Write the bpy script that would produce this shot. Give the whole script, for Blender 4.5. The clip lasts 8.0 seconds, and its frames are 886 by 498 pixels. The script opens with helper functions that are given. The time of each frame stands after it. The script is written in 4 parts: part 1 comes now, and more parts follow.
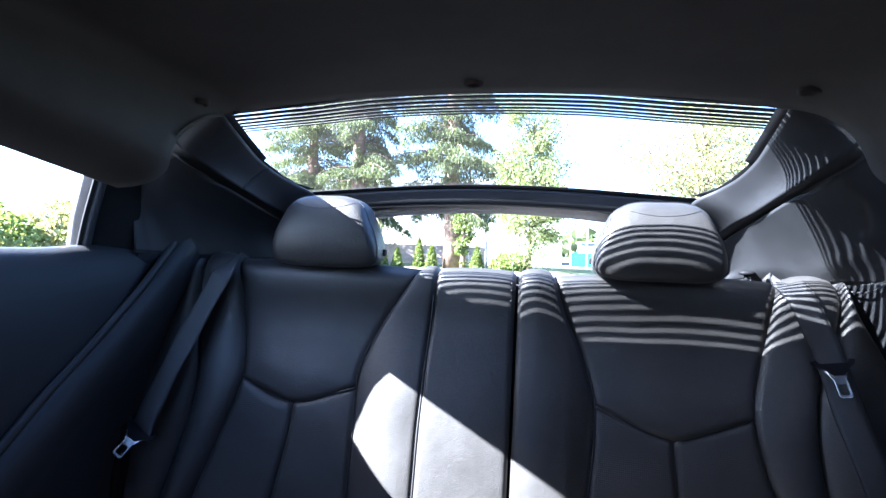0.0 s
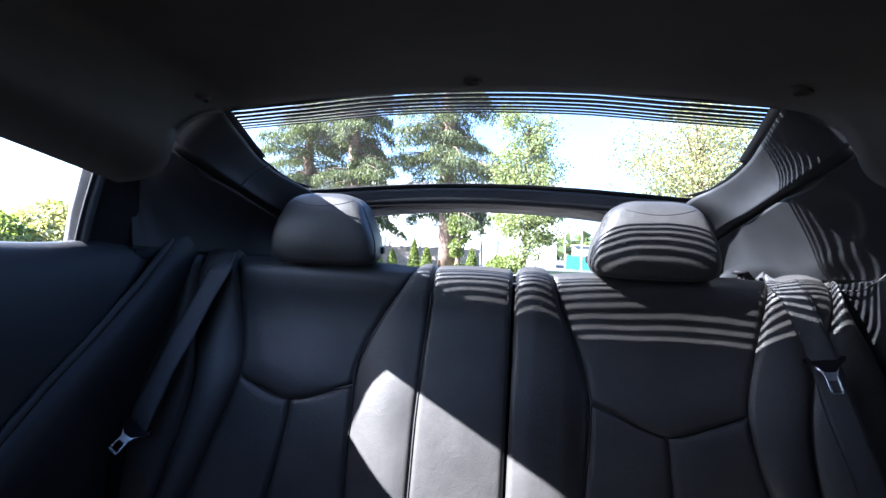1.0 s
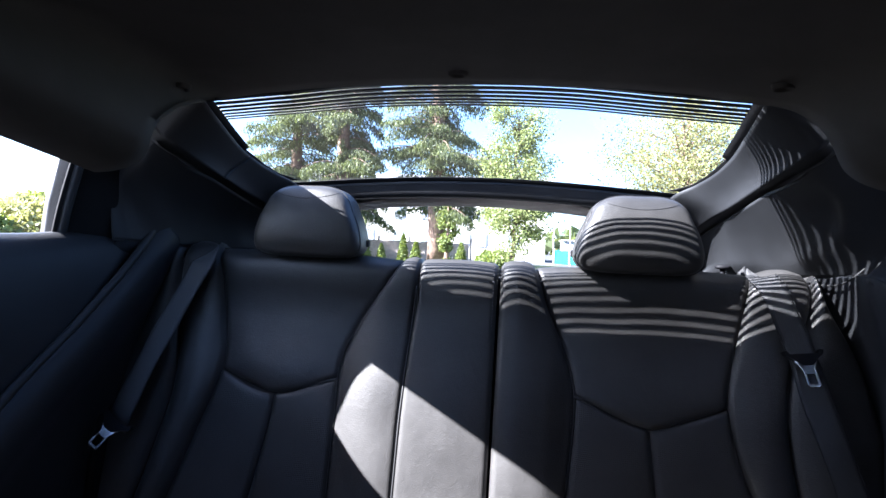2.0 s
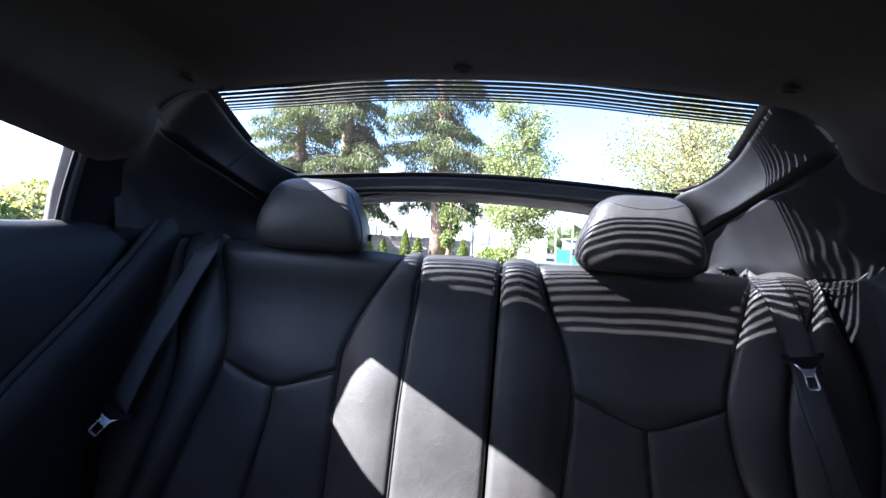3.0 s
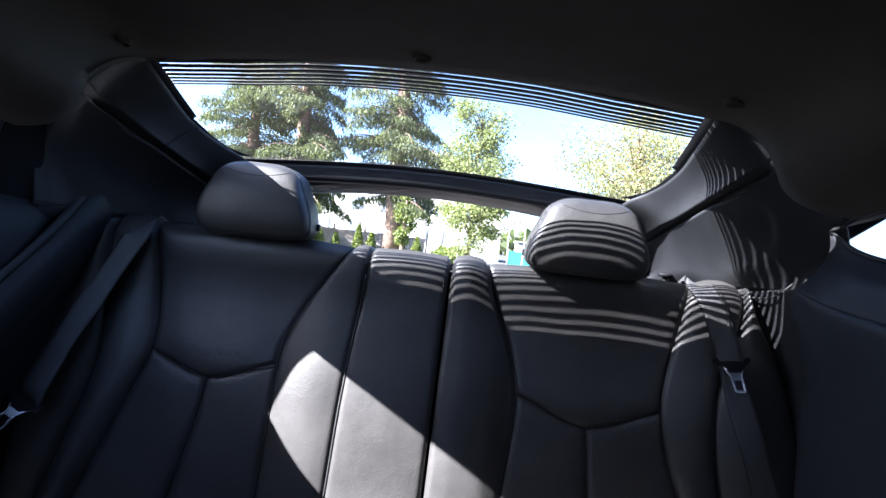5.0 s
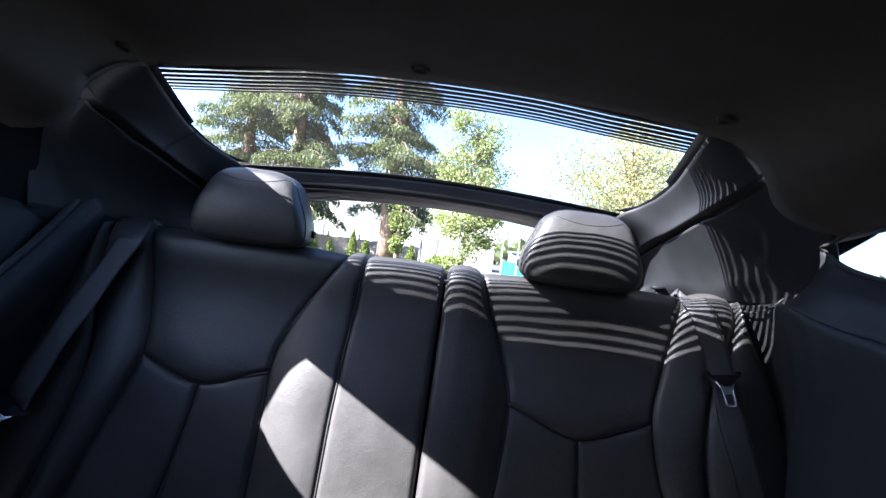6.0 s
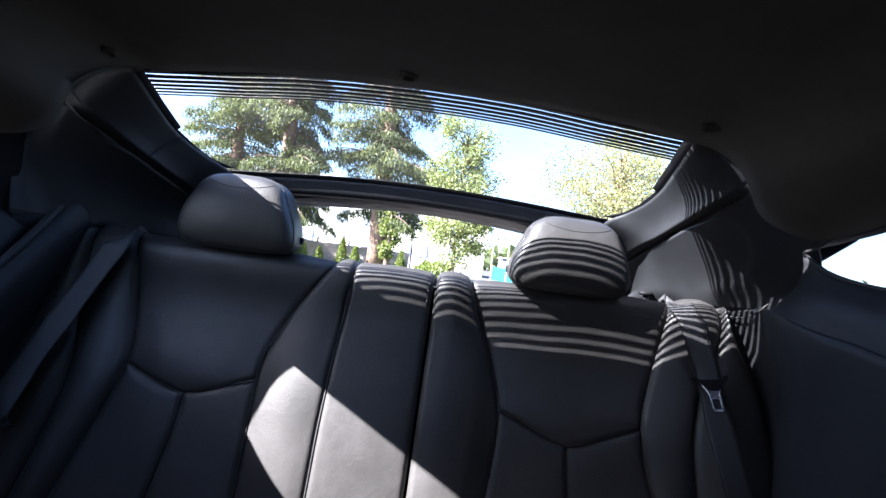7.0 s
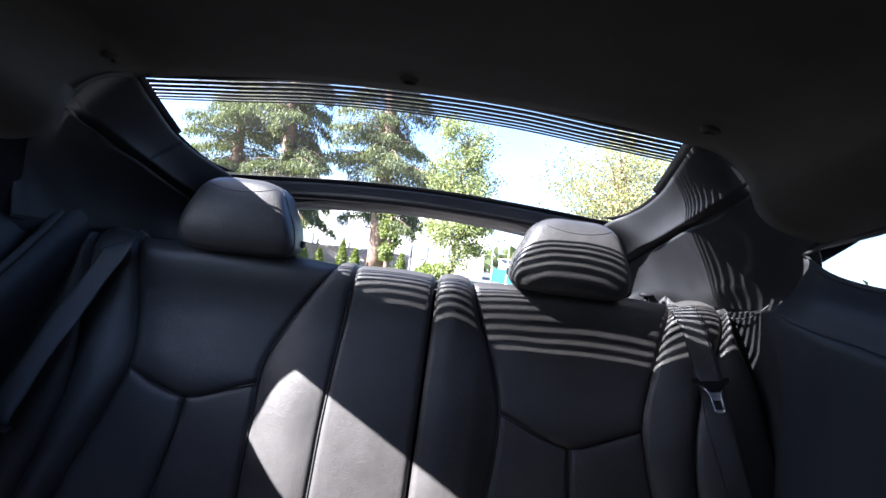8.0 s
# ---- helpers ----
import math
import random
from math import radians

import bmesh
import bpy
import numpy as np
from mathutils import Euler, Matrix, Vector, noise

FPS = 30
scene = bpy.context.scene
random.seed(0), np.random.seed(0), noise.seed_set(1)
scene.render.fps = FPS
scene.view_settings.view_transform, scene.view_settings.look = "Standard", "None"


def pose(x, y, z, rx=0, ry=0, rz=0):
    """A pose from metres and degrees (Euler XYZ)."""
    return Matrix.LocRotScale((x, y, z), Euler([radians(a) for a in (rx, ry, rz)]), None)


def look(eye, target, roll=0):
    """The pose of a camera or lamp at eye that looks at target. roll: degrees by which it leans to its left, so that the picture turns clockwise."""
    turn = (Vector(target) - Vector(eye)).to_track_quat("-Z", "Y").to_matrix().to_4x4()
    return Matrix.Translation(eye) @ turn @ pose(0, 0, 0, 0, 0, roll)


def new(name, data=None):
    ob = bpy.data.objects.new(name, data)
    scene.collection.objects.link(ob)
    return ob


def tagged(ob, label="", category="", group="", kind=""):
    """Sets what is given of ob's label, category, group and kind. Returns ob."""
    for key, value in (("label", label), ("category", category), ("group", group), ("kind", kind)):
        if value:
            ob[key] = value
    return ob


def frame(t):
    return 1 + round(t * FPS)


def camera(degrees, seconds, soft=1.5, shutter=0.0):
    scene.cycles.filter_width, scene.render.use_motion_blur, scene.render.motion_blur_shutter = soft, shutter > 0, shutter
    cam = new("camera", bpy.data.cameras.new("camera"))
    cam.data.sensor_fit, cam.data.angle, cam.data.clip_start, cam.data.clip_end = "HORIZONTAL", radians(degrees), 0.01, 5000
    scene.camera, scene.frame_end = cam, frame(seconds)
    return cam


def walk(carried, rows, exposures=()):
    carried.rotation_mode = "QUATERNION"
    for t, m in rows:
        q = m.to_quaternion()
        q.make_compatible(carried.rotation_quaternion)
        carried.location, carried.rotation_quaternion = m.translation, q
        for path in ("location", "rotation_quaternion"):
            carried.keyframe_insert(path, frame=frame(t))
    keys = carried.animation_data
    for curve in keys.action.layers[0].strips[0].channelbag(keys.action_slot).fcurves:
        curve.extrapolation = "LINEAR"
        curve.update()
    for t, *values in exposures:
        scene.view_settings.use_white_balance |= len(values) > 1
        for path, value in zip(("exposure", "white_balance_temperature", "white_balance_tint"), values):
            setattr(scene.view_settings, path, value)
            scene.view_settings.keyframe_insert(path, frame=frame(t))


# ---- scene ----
cam = camera(85.75, 8.0, soft=1.5)
PATH = (
    (0, pose(0.0964, 0.0021, 1.0190, 90.05, -2.21, 10.08)),
    (0.5, pose(0.0907, 0.0032, 1.0124, 90.26, -1.98, 7.43)),
    (1, pose(0.0921, -0.0056, 1.0090, 90.35, -2.48, 9.46)),
    (1.5, pose(0.0994, -0.0037, 1.0085, 89.99, -2.27, 7.83)),
    (2.8, pose(0.0995, -0.0008, 1.0060, 89.39, -3.69, 8.94)),
    (3, pose(0.0999, -0.0007, 1.0062, 89.28, -3.94, 8.41)),
    (3.5, pose(0.0999, -0.0021, 1.0048, 89.30, -4.54, 8.43)),
    (4, pose(0.1007, 0.0028, 1.0034, 88.87, -5.19, 7.29)),
    (4.5, pose(0.1051, 0.0153, 1.0002, 88.75, -6.24, 4.17)),
    (4.7, pose(0.1055, 0.0150, 1.0002, 88.95, -6.36, 3.15)),
    (5.8, pose(0.1033, 0.0115, 1.0010, 90.92, -7.35, 2.62)),
    (6, pose(0.1033, 0.0111, 1.0010, 90.69, -7.71, 2.14)),
    (6.5, pose(0.1049, 0.0119, 1.0009, 91.03, -7.48, 1.47)),
    (7, pose(0.1050, 0.0111, 1.0020, 91.56, -7.59, 0.94)),
    (7.5, pose(0.1031, 0.0100, 1.0028, 91.97, -7.47, 0.71)),
    (8, pose(0.1036, 0.0096, 1.0041, 91.76, -7.34, 0.96)),
)
walk(cam, PATH, exposures=((0.0, 5.72, 4980, 17), (0.6, 5.25, 5060, 17), (1.2, 5.0, 5160, 19), (4.0, 4.88, 5280, 20), (8.0, 4.88, 5420, 21)))

# ---- world, sun ----
SUN_WAY = Vector((1.204, 0.531, -1.0)).normalized()      # the way the sunlight travels
world = bpy.data.worlds.new("sky")
scene.world = world
world.use_nodes = True
wn = world.node_tree
wn.nodes.clear()
sky = wn.nodes.new("ShaderNodeTexSky")
sky.sky_type = 'NISHITA'
sky.sun_disc = False
sky.dust_density = 1.6
sky.sun_elevation = math.asin(-SUN_WAY.z)
sky.sun_rotation = math.atan2(-SUN_WAY.x, -SUN_WAY.y)
bg = wn.nodes.new("ShaderNodeBackground")
bg.inputs["Strength"].default_value = 0.037
wout = wn.nodes.new("ShaderNodeOutputWorld")
wn.links.new(sky.outputs[0], bg.inputs[0])
wn.links.new(bg.outputs[0], wout.inputs[0])

sun = new("sun", bpy.data.lights.new("sun", 'SUN'))
sun.data.energy = 4.2
sun.data.angle = radians(0.45)
sun.data.color = (1.0, 0.865, 0.69)
sun.matrix_world = look((0, 0, 10), Vector((0, 0, 10)) + SUN_WAY)


# ---- materials ----
def shader(name, base, rough=0.5, metal=0.0, spec=0.5):
    m = bpy.data.materials.new(name)
    m.use_nodes = True
    b = m.node_tree.nodes["Principled BSDF"]
    b.inputs["Base Color"].default_value = (*base, 1)
    b.inputs["Roughness"].default_value = rough
    b.inputs["Metallic"].default_value = metal
    b.inputs["Specular IOR Level"].default_value = spec
    return m, m.node_tree, b


def node(t, kind, **values):
    n = t.nodes.new(kind)
    for k, v in values.items():
        n.inputs[k].default_value = v
    return n


def coords(t, scale=(1, 1, 1)):
    c = t.nodes.new("ShaderNodeTexCoord")
    mp = t.nodes.new("ShaderNodeMapping")
    mp.inputs["Scale"].default_value = scale
    t.links.new(c.outputs["Object"], mp.inputs[0])
    return mp.outputs[0]


def ramp(t, source, stops):
    r = t.nodes.new("ShaderNodeValToRGB")
    while len(r.color_ramp.elements) < len(stops):
        r.color_ramp.elements.new(0.5)
    for e, (p, c) in zip(r.color_ramp.elements, stops):
        e.position, e.color = p, (*c, 1)
    t.links.new(source, r.inputs[0])
    return r.outputs[0]


def bump(t, b, source, strength, distance):
    n = node(t, "ShaderNodeBump", Strength=strength, Distance=distance)
    t.links.new(source, n.inputs["Height"])
    t.links.new(n.outputs[0], b.inputs["Normal"])
    return n


def spread(t, b, source, low, high):
    mr = node(t, "ShaderNodeMapRange")
    mr.inputs["To Min"].default_value, mr.inputs["To Max"].default_value = low, high
    t.links.new(source, mr.inputs[0])
    t.links.new(mr.outputs[0], b.inputs["Roughness"])


def leather(name, base, perforated=False):
    m, t, b = shader(name, base, 0.5)
    co = coords(t)
    cells = node(t, "ShaderNodeTexVoronoi", Scale=520.0)
    big = node(t, "ShaderNodeTexNoise", Scale=9.0, Detail=5.0, Roughness=0.6)
    fine = node(t, "ShaderNodeTexNoise", Scale=95.0, Detail=4.0)
    for n in (cells, big, fine):
        t.links.new(co, n.inputs["Vector"])
    t.links.new(ramp(t, big.outputs[0], ((0.3, [c * 0.8 for c in base]), (0.7, [c * 1.25 for c in base]))), b.inputs["Base Color"])
    spread(t, b, big.outputs[0], 0.36, 0.56)
    add = t.nodes.new("ShaderNodeMath")
    add.operation = 'MULTIPLY_ADD'
    add.inputs[1].default_value = 0.7
    t.links.new(fine.outputs[0], add.inputs[0])
    t.links.new(cells.outputs["Distance"], add.inputs[2])
    last = bump(t, b, add.outputs[0], 0.26, 0.0011)
    crease = node(t, "ShaderNodeTexNoise", Scale=26.0, Detail=3.0, Distortion=1.6)
    t.links.new(co, crease.inputs["Vector"])
    soft_bump = node(t, "ShaderNodeBump", Strength=0.12, Distance=0.004)
    t.links.new(crease.outputs[0], soft_bump.inputs["Height"])
    t.links.new(soft_bump.outputs[0], last.inputs["Normal"])
    if perforated:
        dots = node(t, "ShaderNodeTexVoronoi", Scale=260.0, Randomness=0.0)
        t.links.new(coords(t, (1, 0.2, 1)), dots.inputs["Vector"])
        holes = node(t, "ShaderNodeMapRange")
        holes.inputs["From Min"].default_value, holes.inputs["From Max"].default_value = 0.2, 0.34
        t.links.new(dots.outputs["Distance"], holes.inputs[0])
        b2 = node(t, "ShaderNodeBump", Strength=0.5, Distance=0.001)
        t.links.new(holes.outputs[0], b2.inputs["Height"])
        t.links.new(last.outputs[0], b2.inputs["Normal"])
        t.links.new(b2.outputs[0], b.inputs["Normal"])
    return m


def grained(name, base, rough, scale, depth, spec=0.5, vary=0.25):
    m, t, b = shader(name, base, rough, 0, spec)
    co = coords(t)
    grain = node(t, "ShaderNodeTexNoise", Scale=scale, Detail=4.0, Roughness=0.7)
    stain = node(t, "ShaderNodeTexNoise", Scale=5.0, Detail=6.0, Roughness=0.65)
    t.links.new(co, grain.inputs["Vector"])
    t.links.new(co, stain.inputs["Vector"])
    t.links.new(ramp(t, stain.outputs[0], ((0.3, [c * (1 - vary) for c in base]), (0.72, [c * (1 + vary) for c in base]))), b.inputs["Base Color"])
    spread(t, b, stain.outputs[0], max(rough - 0.1, 0.05), min(rough + 0.1, 1))
    bump(t, b, grain.outputs[0], 0.4, depth)
    return m


def glazing(name, tint, gloss=1.0, dust=0.0):
    m = bpy.data.materials.new(name)
    m.use_nodes = True
    t = m.node_tree
    t.nodes.clear()
    out = t.nodes.new("ShaderNodeOutputMaterial")
    see = node(t, "ShaderNodeBsdfTransparent", Color=(*tint, 1))
    shine = node(t, "ShaderNodeBsdfGlossy", Color=(gloss, gloss, gloss, 1), Roughness=0.01)
    face = node(t, "ShaderNodeLayerWeight", Blend=0.5)
    power = t.nodes.new("ShaderNodeMath")
    power.operation = 'POWER'
    power.inputs[1].default_value = 5.0
    t.links.new(face.outputs["Facing"], power.inputs[0])
    fres = node(t, "ShaderNodeMapRange")
    fres.inputs["To Min"].default_value, fres.inputs["To Max"].default_value = 0.04, 0.85
    t.links.new(power.outputs[0], fres.inputs[0])
    mix = t.nodes.new("ShaderNodeMixShader")
    t.links.new(fres.outputs[0], mix.inputs[0])
    t.links.new(see.outputs[0], mix.inputs[1])
    t.links.new(shine.outputs[0], mix.inputs[2])
    t.links.new(mix.outputs[0], out.inputs[0])
    if dust:                                        # a thin film of dust that catches the sun
        film = node(t, "ShaderNodeBsdfTranslucent", Color=(0.85, 0.80, 0.72, 1))
        specks = node(t, "ShaderNodeTexNoise", Scale=16.0, Detail=8.0, Roughness=0.7)
        t.links.new(coords(t), specks.inputs["Vector"])
        amount = node(t, "ShaderNodeMapRange")
        amount.inputs["From Min"].default_value, amount.inputs["From Max"].default_value = 0.3, 0.7
        amount.inputs["To Min"].default_value, amount.inputs["To Max"].default_value = dust * 0.6, dust * 1.4
        t.links.new(specks.outputs[0], amount.inputs[0])
        over = t.nodes.new("ShaderNodeMixShader")
        t.links.new(amount.outputs[0], over.inputs[0])
        t.links.new(mix.outputs[0], over.inputs[1])
        t.links.new(film.outputs[0], over.inputs[2])
        t.links.new(over.outputs[0], out.inputs[0])
    return m


def foliage(name, dark, light, through_light):
    m, t, b = shader(name, dark, 0.6)
    geo = t.nodes.new("ShaderNodeNewGeometry")
    t.links.new(ramp(t, geo.outputs["Random Per Island"], ((0.0, dark), (0.6, [(a + c) / 2 for a, c in zip(dark, light)]), (1.0, light))), b.inputs["Base Color"])
    tl = node(t, "ShaderNodeBsdfTranslucent", Color=(*through_light, 1))
    mix = node(t, "ShaderNodeMixShader", Fac=0.35)
    t.links.new(b.outputs[0], mix.inputs[1])
    t.links.new(tl.outputs[0], mix.inputs[2])
    t.links.new(mix.outputs[0], t.nodes["Material Output"].inputs[0])
    return m


LEATHER = leather("black_leather", (0.0285, 0.0275, 0.0275))
PERFORATED = leather("perforated_leather", (0.0285, 0.0275, 0.0275), True)
PIPING = grained("black_piping", (0.012, 0.012, 0.014), 0.55, 900, 0.0005)
PLASTIC = grained("grained_plastic", (0.020, 0.021, 0.024), 0.55, 700, 0.0007, 0.3)
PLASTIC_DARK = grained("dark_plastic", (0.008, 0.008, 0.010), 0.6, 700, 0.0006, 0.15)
BLACK_PANEL = grained("black_pillar_panel", (0.008, 0.008, 0.009), 0.8, 500, 0.00003, 0.1)
RUBBER = grained("black_rubber", (0.012, 0.012, 0.013), 0.6, 300, 0.0006)
FABRIC = grained("headliner_fabric", (0.080, 0.074, 0.068), 0.95, 1100, 0.0016, 0.1, 0.18)
CARPET = grained("dark_carpet", (0.03, 0.03, 0.032), 0.95, 500, 0.003, 0.1)
FRIT = grained("black_glass_border", (0.008, 0.008, 0.009), 0.35, 200, 0.0001)
GREY_TRIM = grained("grey_spoiler", (0.55, 0.51, 0.49), 0.5, 120, 0.0004)
CHROME = shader("steel", (0.92, 0.92, 0.93), 0.26, 1.0)[0]
GLASS_REAR = glazing("tinted_glass", (0.50, 0.535, 0.535), 1.0, 0.002)
GLASS_SIDE = glazing("side_glass", (0.74, 0.78, 0.77))
GLASS_QUARTER = glazing("quarter_glass", (0.27, 0.282, 0.280))
BODY = grained("body_paint", (0.05, 0.05, 0.055), 0.3, 60, 0.0002)


def webbing(name):
    m, t, b = shader(name, (0.035, 0.035, 0.038), 0.6)
    w = node(t, "ShaderNodeTexWave", Scale=210.0, Distortion=0.6, Detail=1.0)
    w.bands_direction = 'X'
    t.links.new(coords(t), w.inputs["Vector"])
    t.links.new(ramp(t, w.outputs[0], ((0.0, (0.038, 0.038, 0.040)), (1.0, (0.092, 0.092, 0.096)))), b.inputs["Base Color"])
    bump(t, b, w.outputs[0], 0.5, 0.0008)
    return m


WEBBING = webbing("belt_webbing")
BARK = grained("bark", (0.16, 0.11, 0.085), 0.9, 14, 0.03, 0.2, 0.45)
SPRUCE = foliage("spruce_needles", (0.022, 0.040, 0.020), (0.165, 0.190, 0.075), (0.15, 0.18, 0.05))
BROADLEAF = foliage("broad_leaves", (0.10, 0.13, 0.045), (0.24, 0.27, 0.095), (0.26, 0.30, 0.08))
AUTUMN = foliage("pale_leaves", (0.14, 0.155, 0.06), (0.28, 0.275, 0.11), (0.30, 0.29, 0.09))
SHRUB = foliage("shrub_leaves", (0.06, 0.09, 0.02), (0.17, 0.21, 0.05), (0.2, 0.24, 0.04))
GRASS = grained("grass", (0.12, 0.14, 0.05), 0.9, 8, 0.05, 0.2, 0.4)
ASPHALT = grained("asphalt", (0.06, 0.06, 0.062), 0.9, 60, 0.004, 0.3, 0.2)
RENDERED = grained("white_render", (0.72, 0.70, 0.68), 0.8, 30, 0.002, 0.3, 0.08)
FENCE_WOOD = grained("fence_wood", (0.52, 0.43, 0.40), 0.8, 20, 0.004, 0.3, 0.25)
TEAL = grained("teal_sheet", (0.05, 0.42, 0.40), 0.6, 10, 0.003, 0.4, 0.2)
STEEL_GREY = grained("painted_steel", (0.45, 0.46, 0.48), 0.5, 40, 0.0005)
SHED_GREY = grained("shed_grey", (0.33, 0.34, 0.38), 0.6, 20, 0.001)
DARK_PANE = shader("grey_window_pane", (0.20, 0.22, 0.26), 0.12)[0]


# ---- mesh helpers ----
def link(name, verts, faces, material, parent=None, label="", smooth=True):
    me = bpy.data.meshes.new(name)
    me.from_pydata([tuple(v) for v in verts], [], faces)
    me.materials.append(material)
    if smooth:
        me.polygons.foreach_set("use_smooth", [True] * len(me.polygons))
    me.update()
    ob = new(name, me)
    if parent is not None:
        ob.parent = parent
    if label:
        tagged(ob, label)
    return ob


def part(name, bm, material, parent, label=""):
    me = bpy.data.meshes.new(name)
    bmesh.ops.recalc_face_normals(bm, faces=bm.faces)
    bm.to_mesh(me)
    bm.free()
    me.materials.append(material)
    ob = new(name, me)
    ob.parent = parent
    if label:
        tagged(ob, label)
    return ob


def thing(name, label, category, group="", kind="", at=(0, 0, 0)):
    ob = new(name)
    ob.location = at
    ob.empty_display_size = 0.05
    return tagged(ob, label, category, group, kind)


def mix(a, b, u):
    return a + (b - a) * u


def curve(points, n):
    """A smooth line through the points (Catmull-Rom by their spacing), n samples."""
    p = np.array(points, float)
    d = np.concatenate([[0], np.cumsum(np.sqrt(np.linalg.norm(np.diff(p, axis=0), axis=1)))])
    s = np.linspace(0, d[-1], n)
    tang = np.gradient(p, d, axis=0)
    out = []
    for v in s:
        i = min(max(int(np.searchsorted(d, v) - 1), 0), len(p) - 2)
        h = d[i + 1] - d[i]
        u = (v - d[i]) / h
        out.append((2*u**3 - 3*u**2 + 1) * p[i] + (u**3 - 2*u**2 + u) * h * tang[i] + (-2*u**3 + 3*u**2) * p[i + 1] + (u**3 - u**2) * h * tang[i + 1])
    return np.array(out)


def sheet(name, rows, material, parent=None, thick=0.0, label="", flip=False, loop=False):
    """A sheet through rows of points; thick: metres that it goes on behind its front."""
    r, c = len(rows), len(rows[0])
    verts = [Vector(p) for row in rows for p in row]
    faces = []
    for i in range(r - 1):
        for j in range(c - 1 if not loop else c):
            k = (j + 1) % c
            f = (i * c + j, i * c + k, (i + 1) * c + k, (i + 1) * c + j)
            faces.append(f[::-1] if flip else f)
    ob = link(name, verts, faces, material, parent, label)
    if thick:
        md = ob.modifiers.new("thickness", 'SOLIDIFY')
        md.thickness, md.offset = thick, -1
    return ob


def tube(name, points, radius, material, parent, sides=7, label="", loop=False):
    p = [Vector(v) for v in points]
    verts, faces = [], []
    n = len(p)
    for i, v in enumerate(p):
        a = p[(i - 1) % n] if loop or i else p[i]
        b = p[(i + 1) % n] if loop or i < n - 1 else p[i]
        t = (b - a).normalized()
        up = Vector((0, 0, 1)) if abs(t.z) < 0.9 else Vector((0, 1, 0))
        x = t.cross(up).normalized()
        y = x.cross(t)
        r = radius[i] if isinstance(radius, (list, tuple)) else radius
        for k in range(sides):
            g = 2 * math.pi * k / sides
            verts.append(v + (x * math.cos(g) + y * math.sin(g)) * r)
    for i in range(n if loop else n - 1):
        for k in range(sides):
            j, m = (i + 1) % n, (k + 1) % sides
            faces.append((i * sides + k, i * sides + m, j * sides + m, j * sides + k))
    if not loop:
        faces.append(tuple(range(sides))[::-1])
        faces.append(tuple(range((n - 1) * sides, n * sides)))
    return link(name, verts, faces, material, parent, label)


def box(name, lo, hi, material, parent=None, bevel=0.0, label=""):
    bm = bmesh.new()
    bmesh.ops.create_cube(bm, size=1, matrix=Matrix.LocRotScale((Vector(lo) + Vector(hi)) / 2, None, Vector(hi) - Vector(lo)))
    if bevel:
        bmesh.ops.bevel(bm, geom=bm.edges, offset=bevel, segments=2, affect='EDGES', profile=0.5)
    return part(name, bm, material, parent, label)


# ---- the cabin: ceiling ----
VAULT_X = (0.0, 0.10, 0.20, 0.30, 0.38, 0.45, 0.50, 0.54, 0.57, 0.60, 0.64, 0.69, 0.735)
VAULT_Z = (1.290, 1.289, 1.287, 1.283, 1.277, 1.267, 1.253, 1.228, 1.196, 1.171, 1.150, 1.137, 1.130)
REAR_X = (0.0, 0.10, 0.199, 0.324, 0.434, 0.474, 0.500, 0.53, 0.56, 0.585, 0.605, 0.64, 0.69, 0.735)
REAR_Y = (0.815, 0.816, 0.819, 0.829, 0.832, 0.828, 0.808, 0.796, 0.793, 0.809, 0.832, 0.847, 0.852, 0.845)


def edge_z(y):
    """Height of the ceiling's lower side edge."""
    return 1.130 + 0.17 * (0.79 - max(min(y, 0.85), 0.45))


def vault(x, y):
    low = float(np.interp(abs(x), VAULT_X, VAULT_Z))
    return 1.290 - (1.290 - low) * (1.290 - edge_z(y)) / 0.160


def glass_z(y, x=0.0):
    return 1.265 - 0.279 * (y - 0.9) - 0.092 * x * x


def smooth_table(xs, ys, x):
    return float(np.mean([np.interp(abs(x + d), xs, ys) for d in (-0.012, -0.006, 0, 0.006, 0.012)]))


def drawn_in(p):
    """The headliner hangs a little inside the roof skin, more so along its sides."""
    u = min(max((abs(p[0]) - 0.42) / 0.18, 0), 1)
    k = 0.955 - (0.204 if p[0] < 0 else 0.055) * u * u * (3 - 2 * u)
    return (0.10 + (p[0] - 0.10) * k, p[1] * k, 1.012 + (p[2] - 1.012) * k)


ceiling_rows = []
xs_c = [s * v for s in (-1, 1) for v in np.concatenate([np.linspace(0, 0.48, 25), np.linspace(0.49, 0.735, 36)])]
xs_c = sorted(set(np.round(xs_c, 4)))
for k in range(-2, 40):
    row = []
    for x in xs_c:
        yr = smooth_table(REAR_X, REAR_Y, x)
        xz = float(np.mean([np.interp(abs(x + d), VAULT_X, VAULT_Z) for d in (-0.02, -0.01, 0, 0.01, 0.02)]))
        y = mix(yr, -0.40, max(k, 0) / 39) if k > 0 else yr
        z = 1.290 - (1.290 - xz) * (1.290 - edge_z(y)) / 0.160
        if k < 0:                                   # the turned-up rear rim
            y, z = yr - 0.003 * (-k - 1), z + 0.003 * -k
        row.append(drawn_in((x, y, z)))
    ceiling_rows.append(row)
ceiling = tagged(sheet("ceiling", ceiling_rows, FABRIC, None), "charcoal woven fabric headliner curving down to the windows", "ceiling", kind="structure")

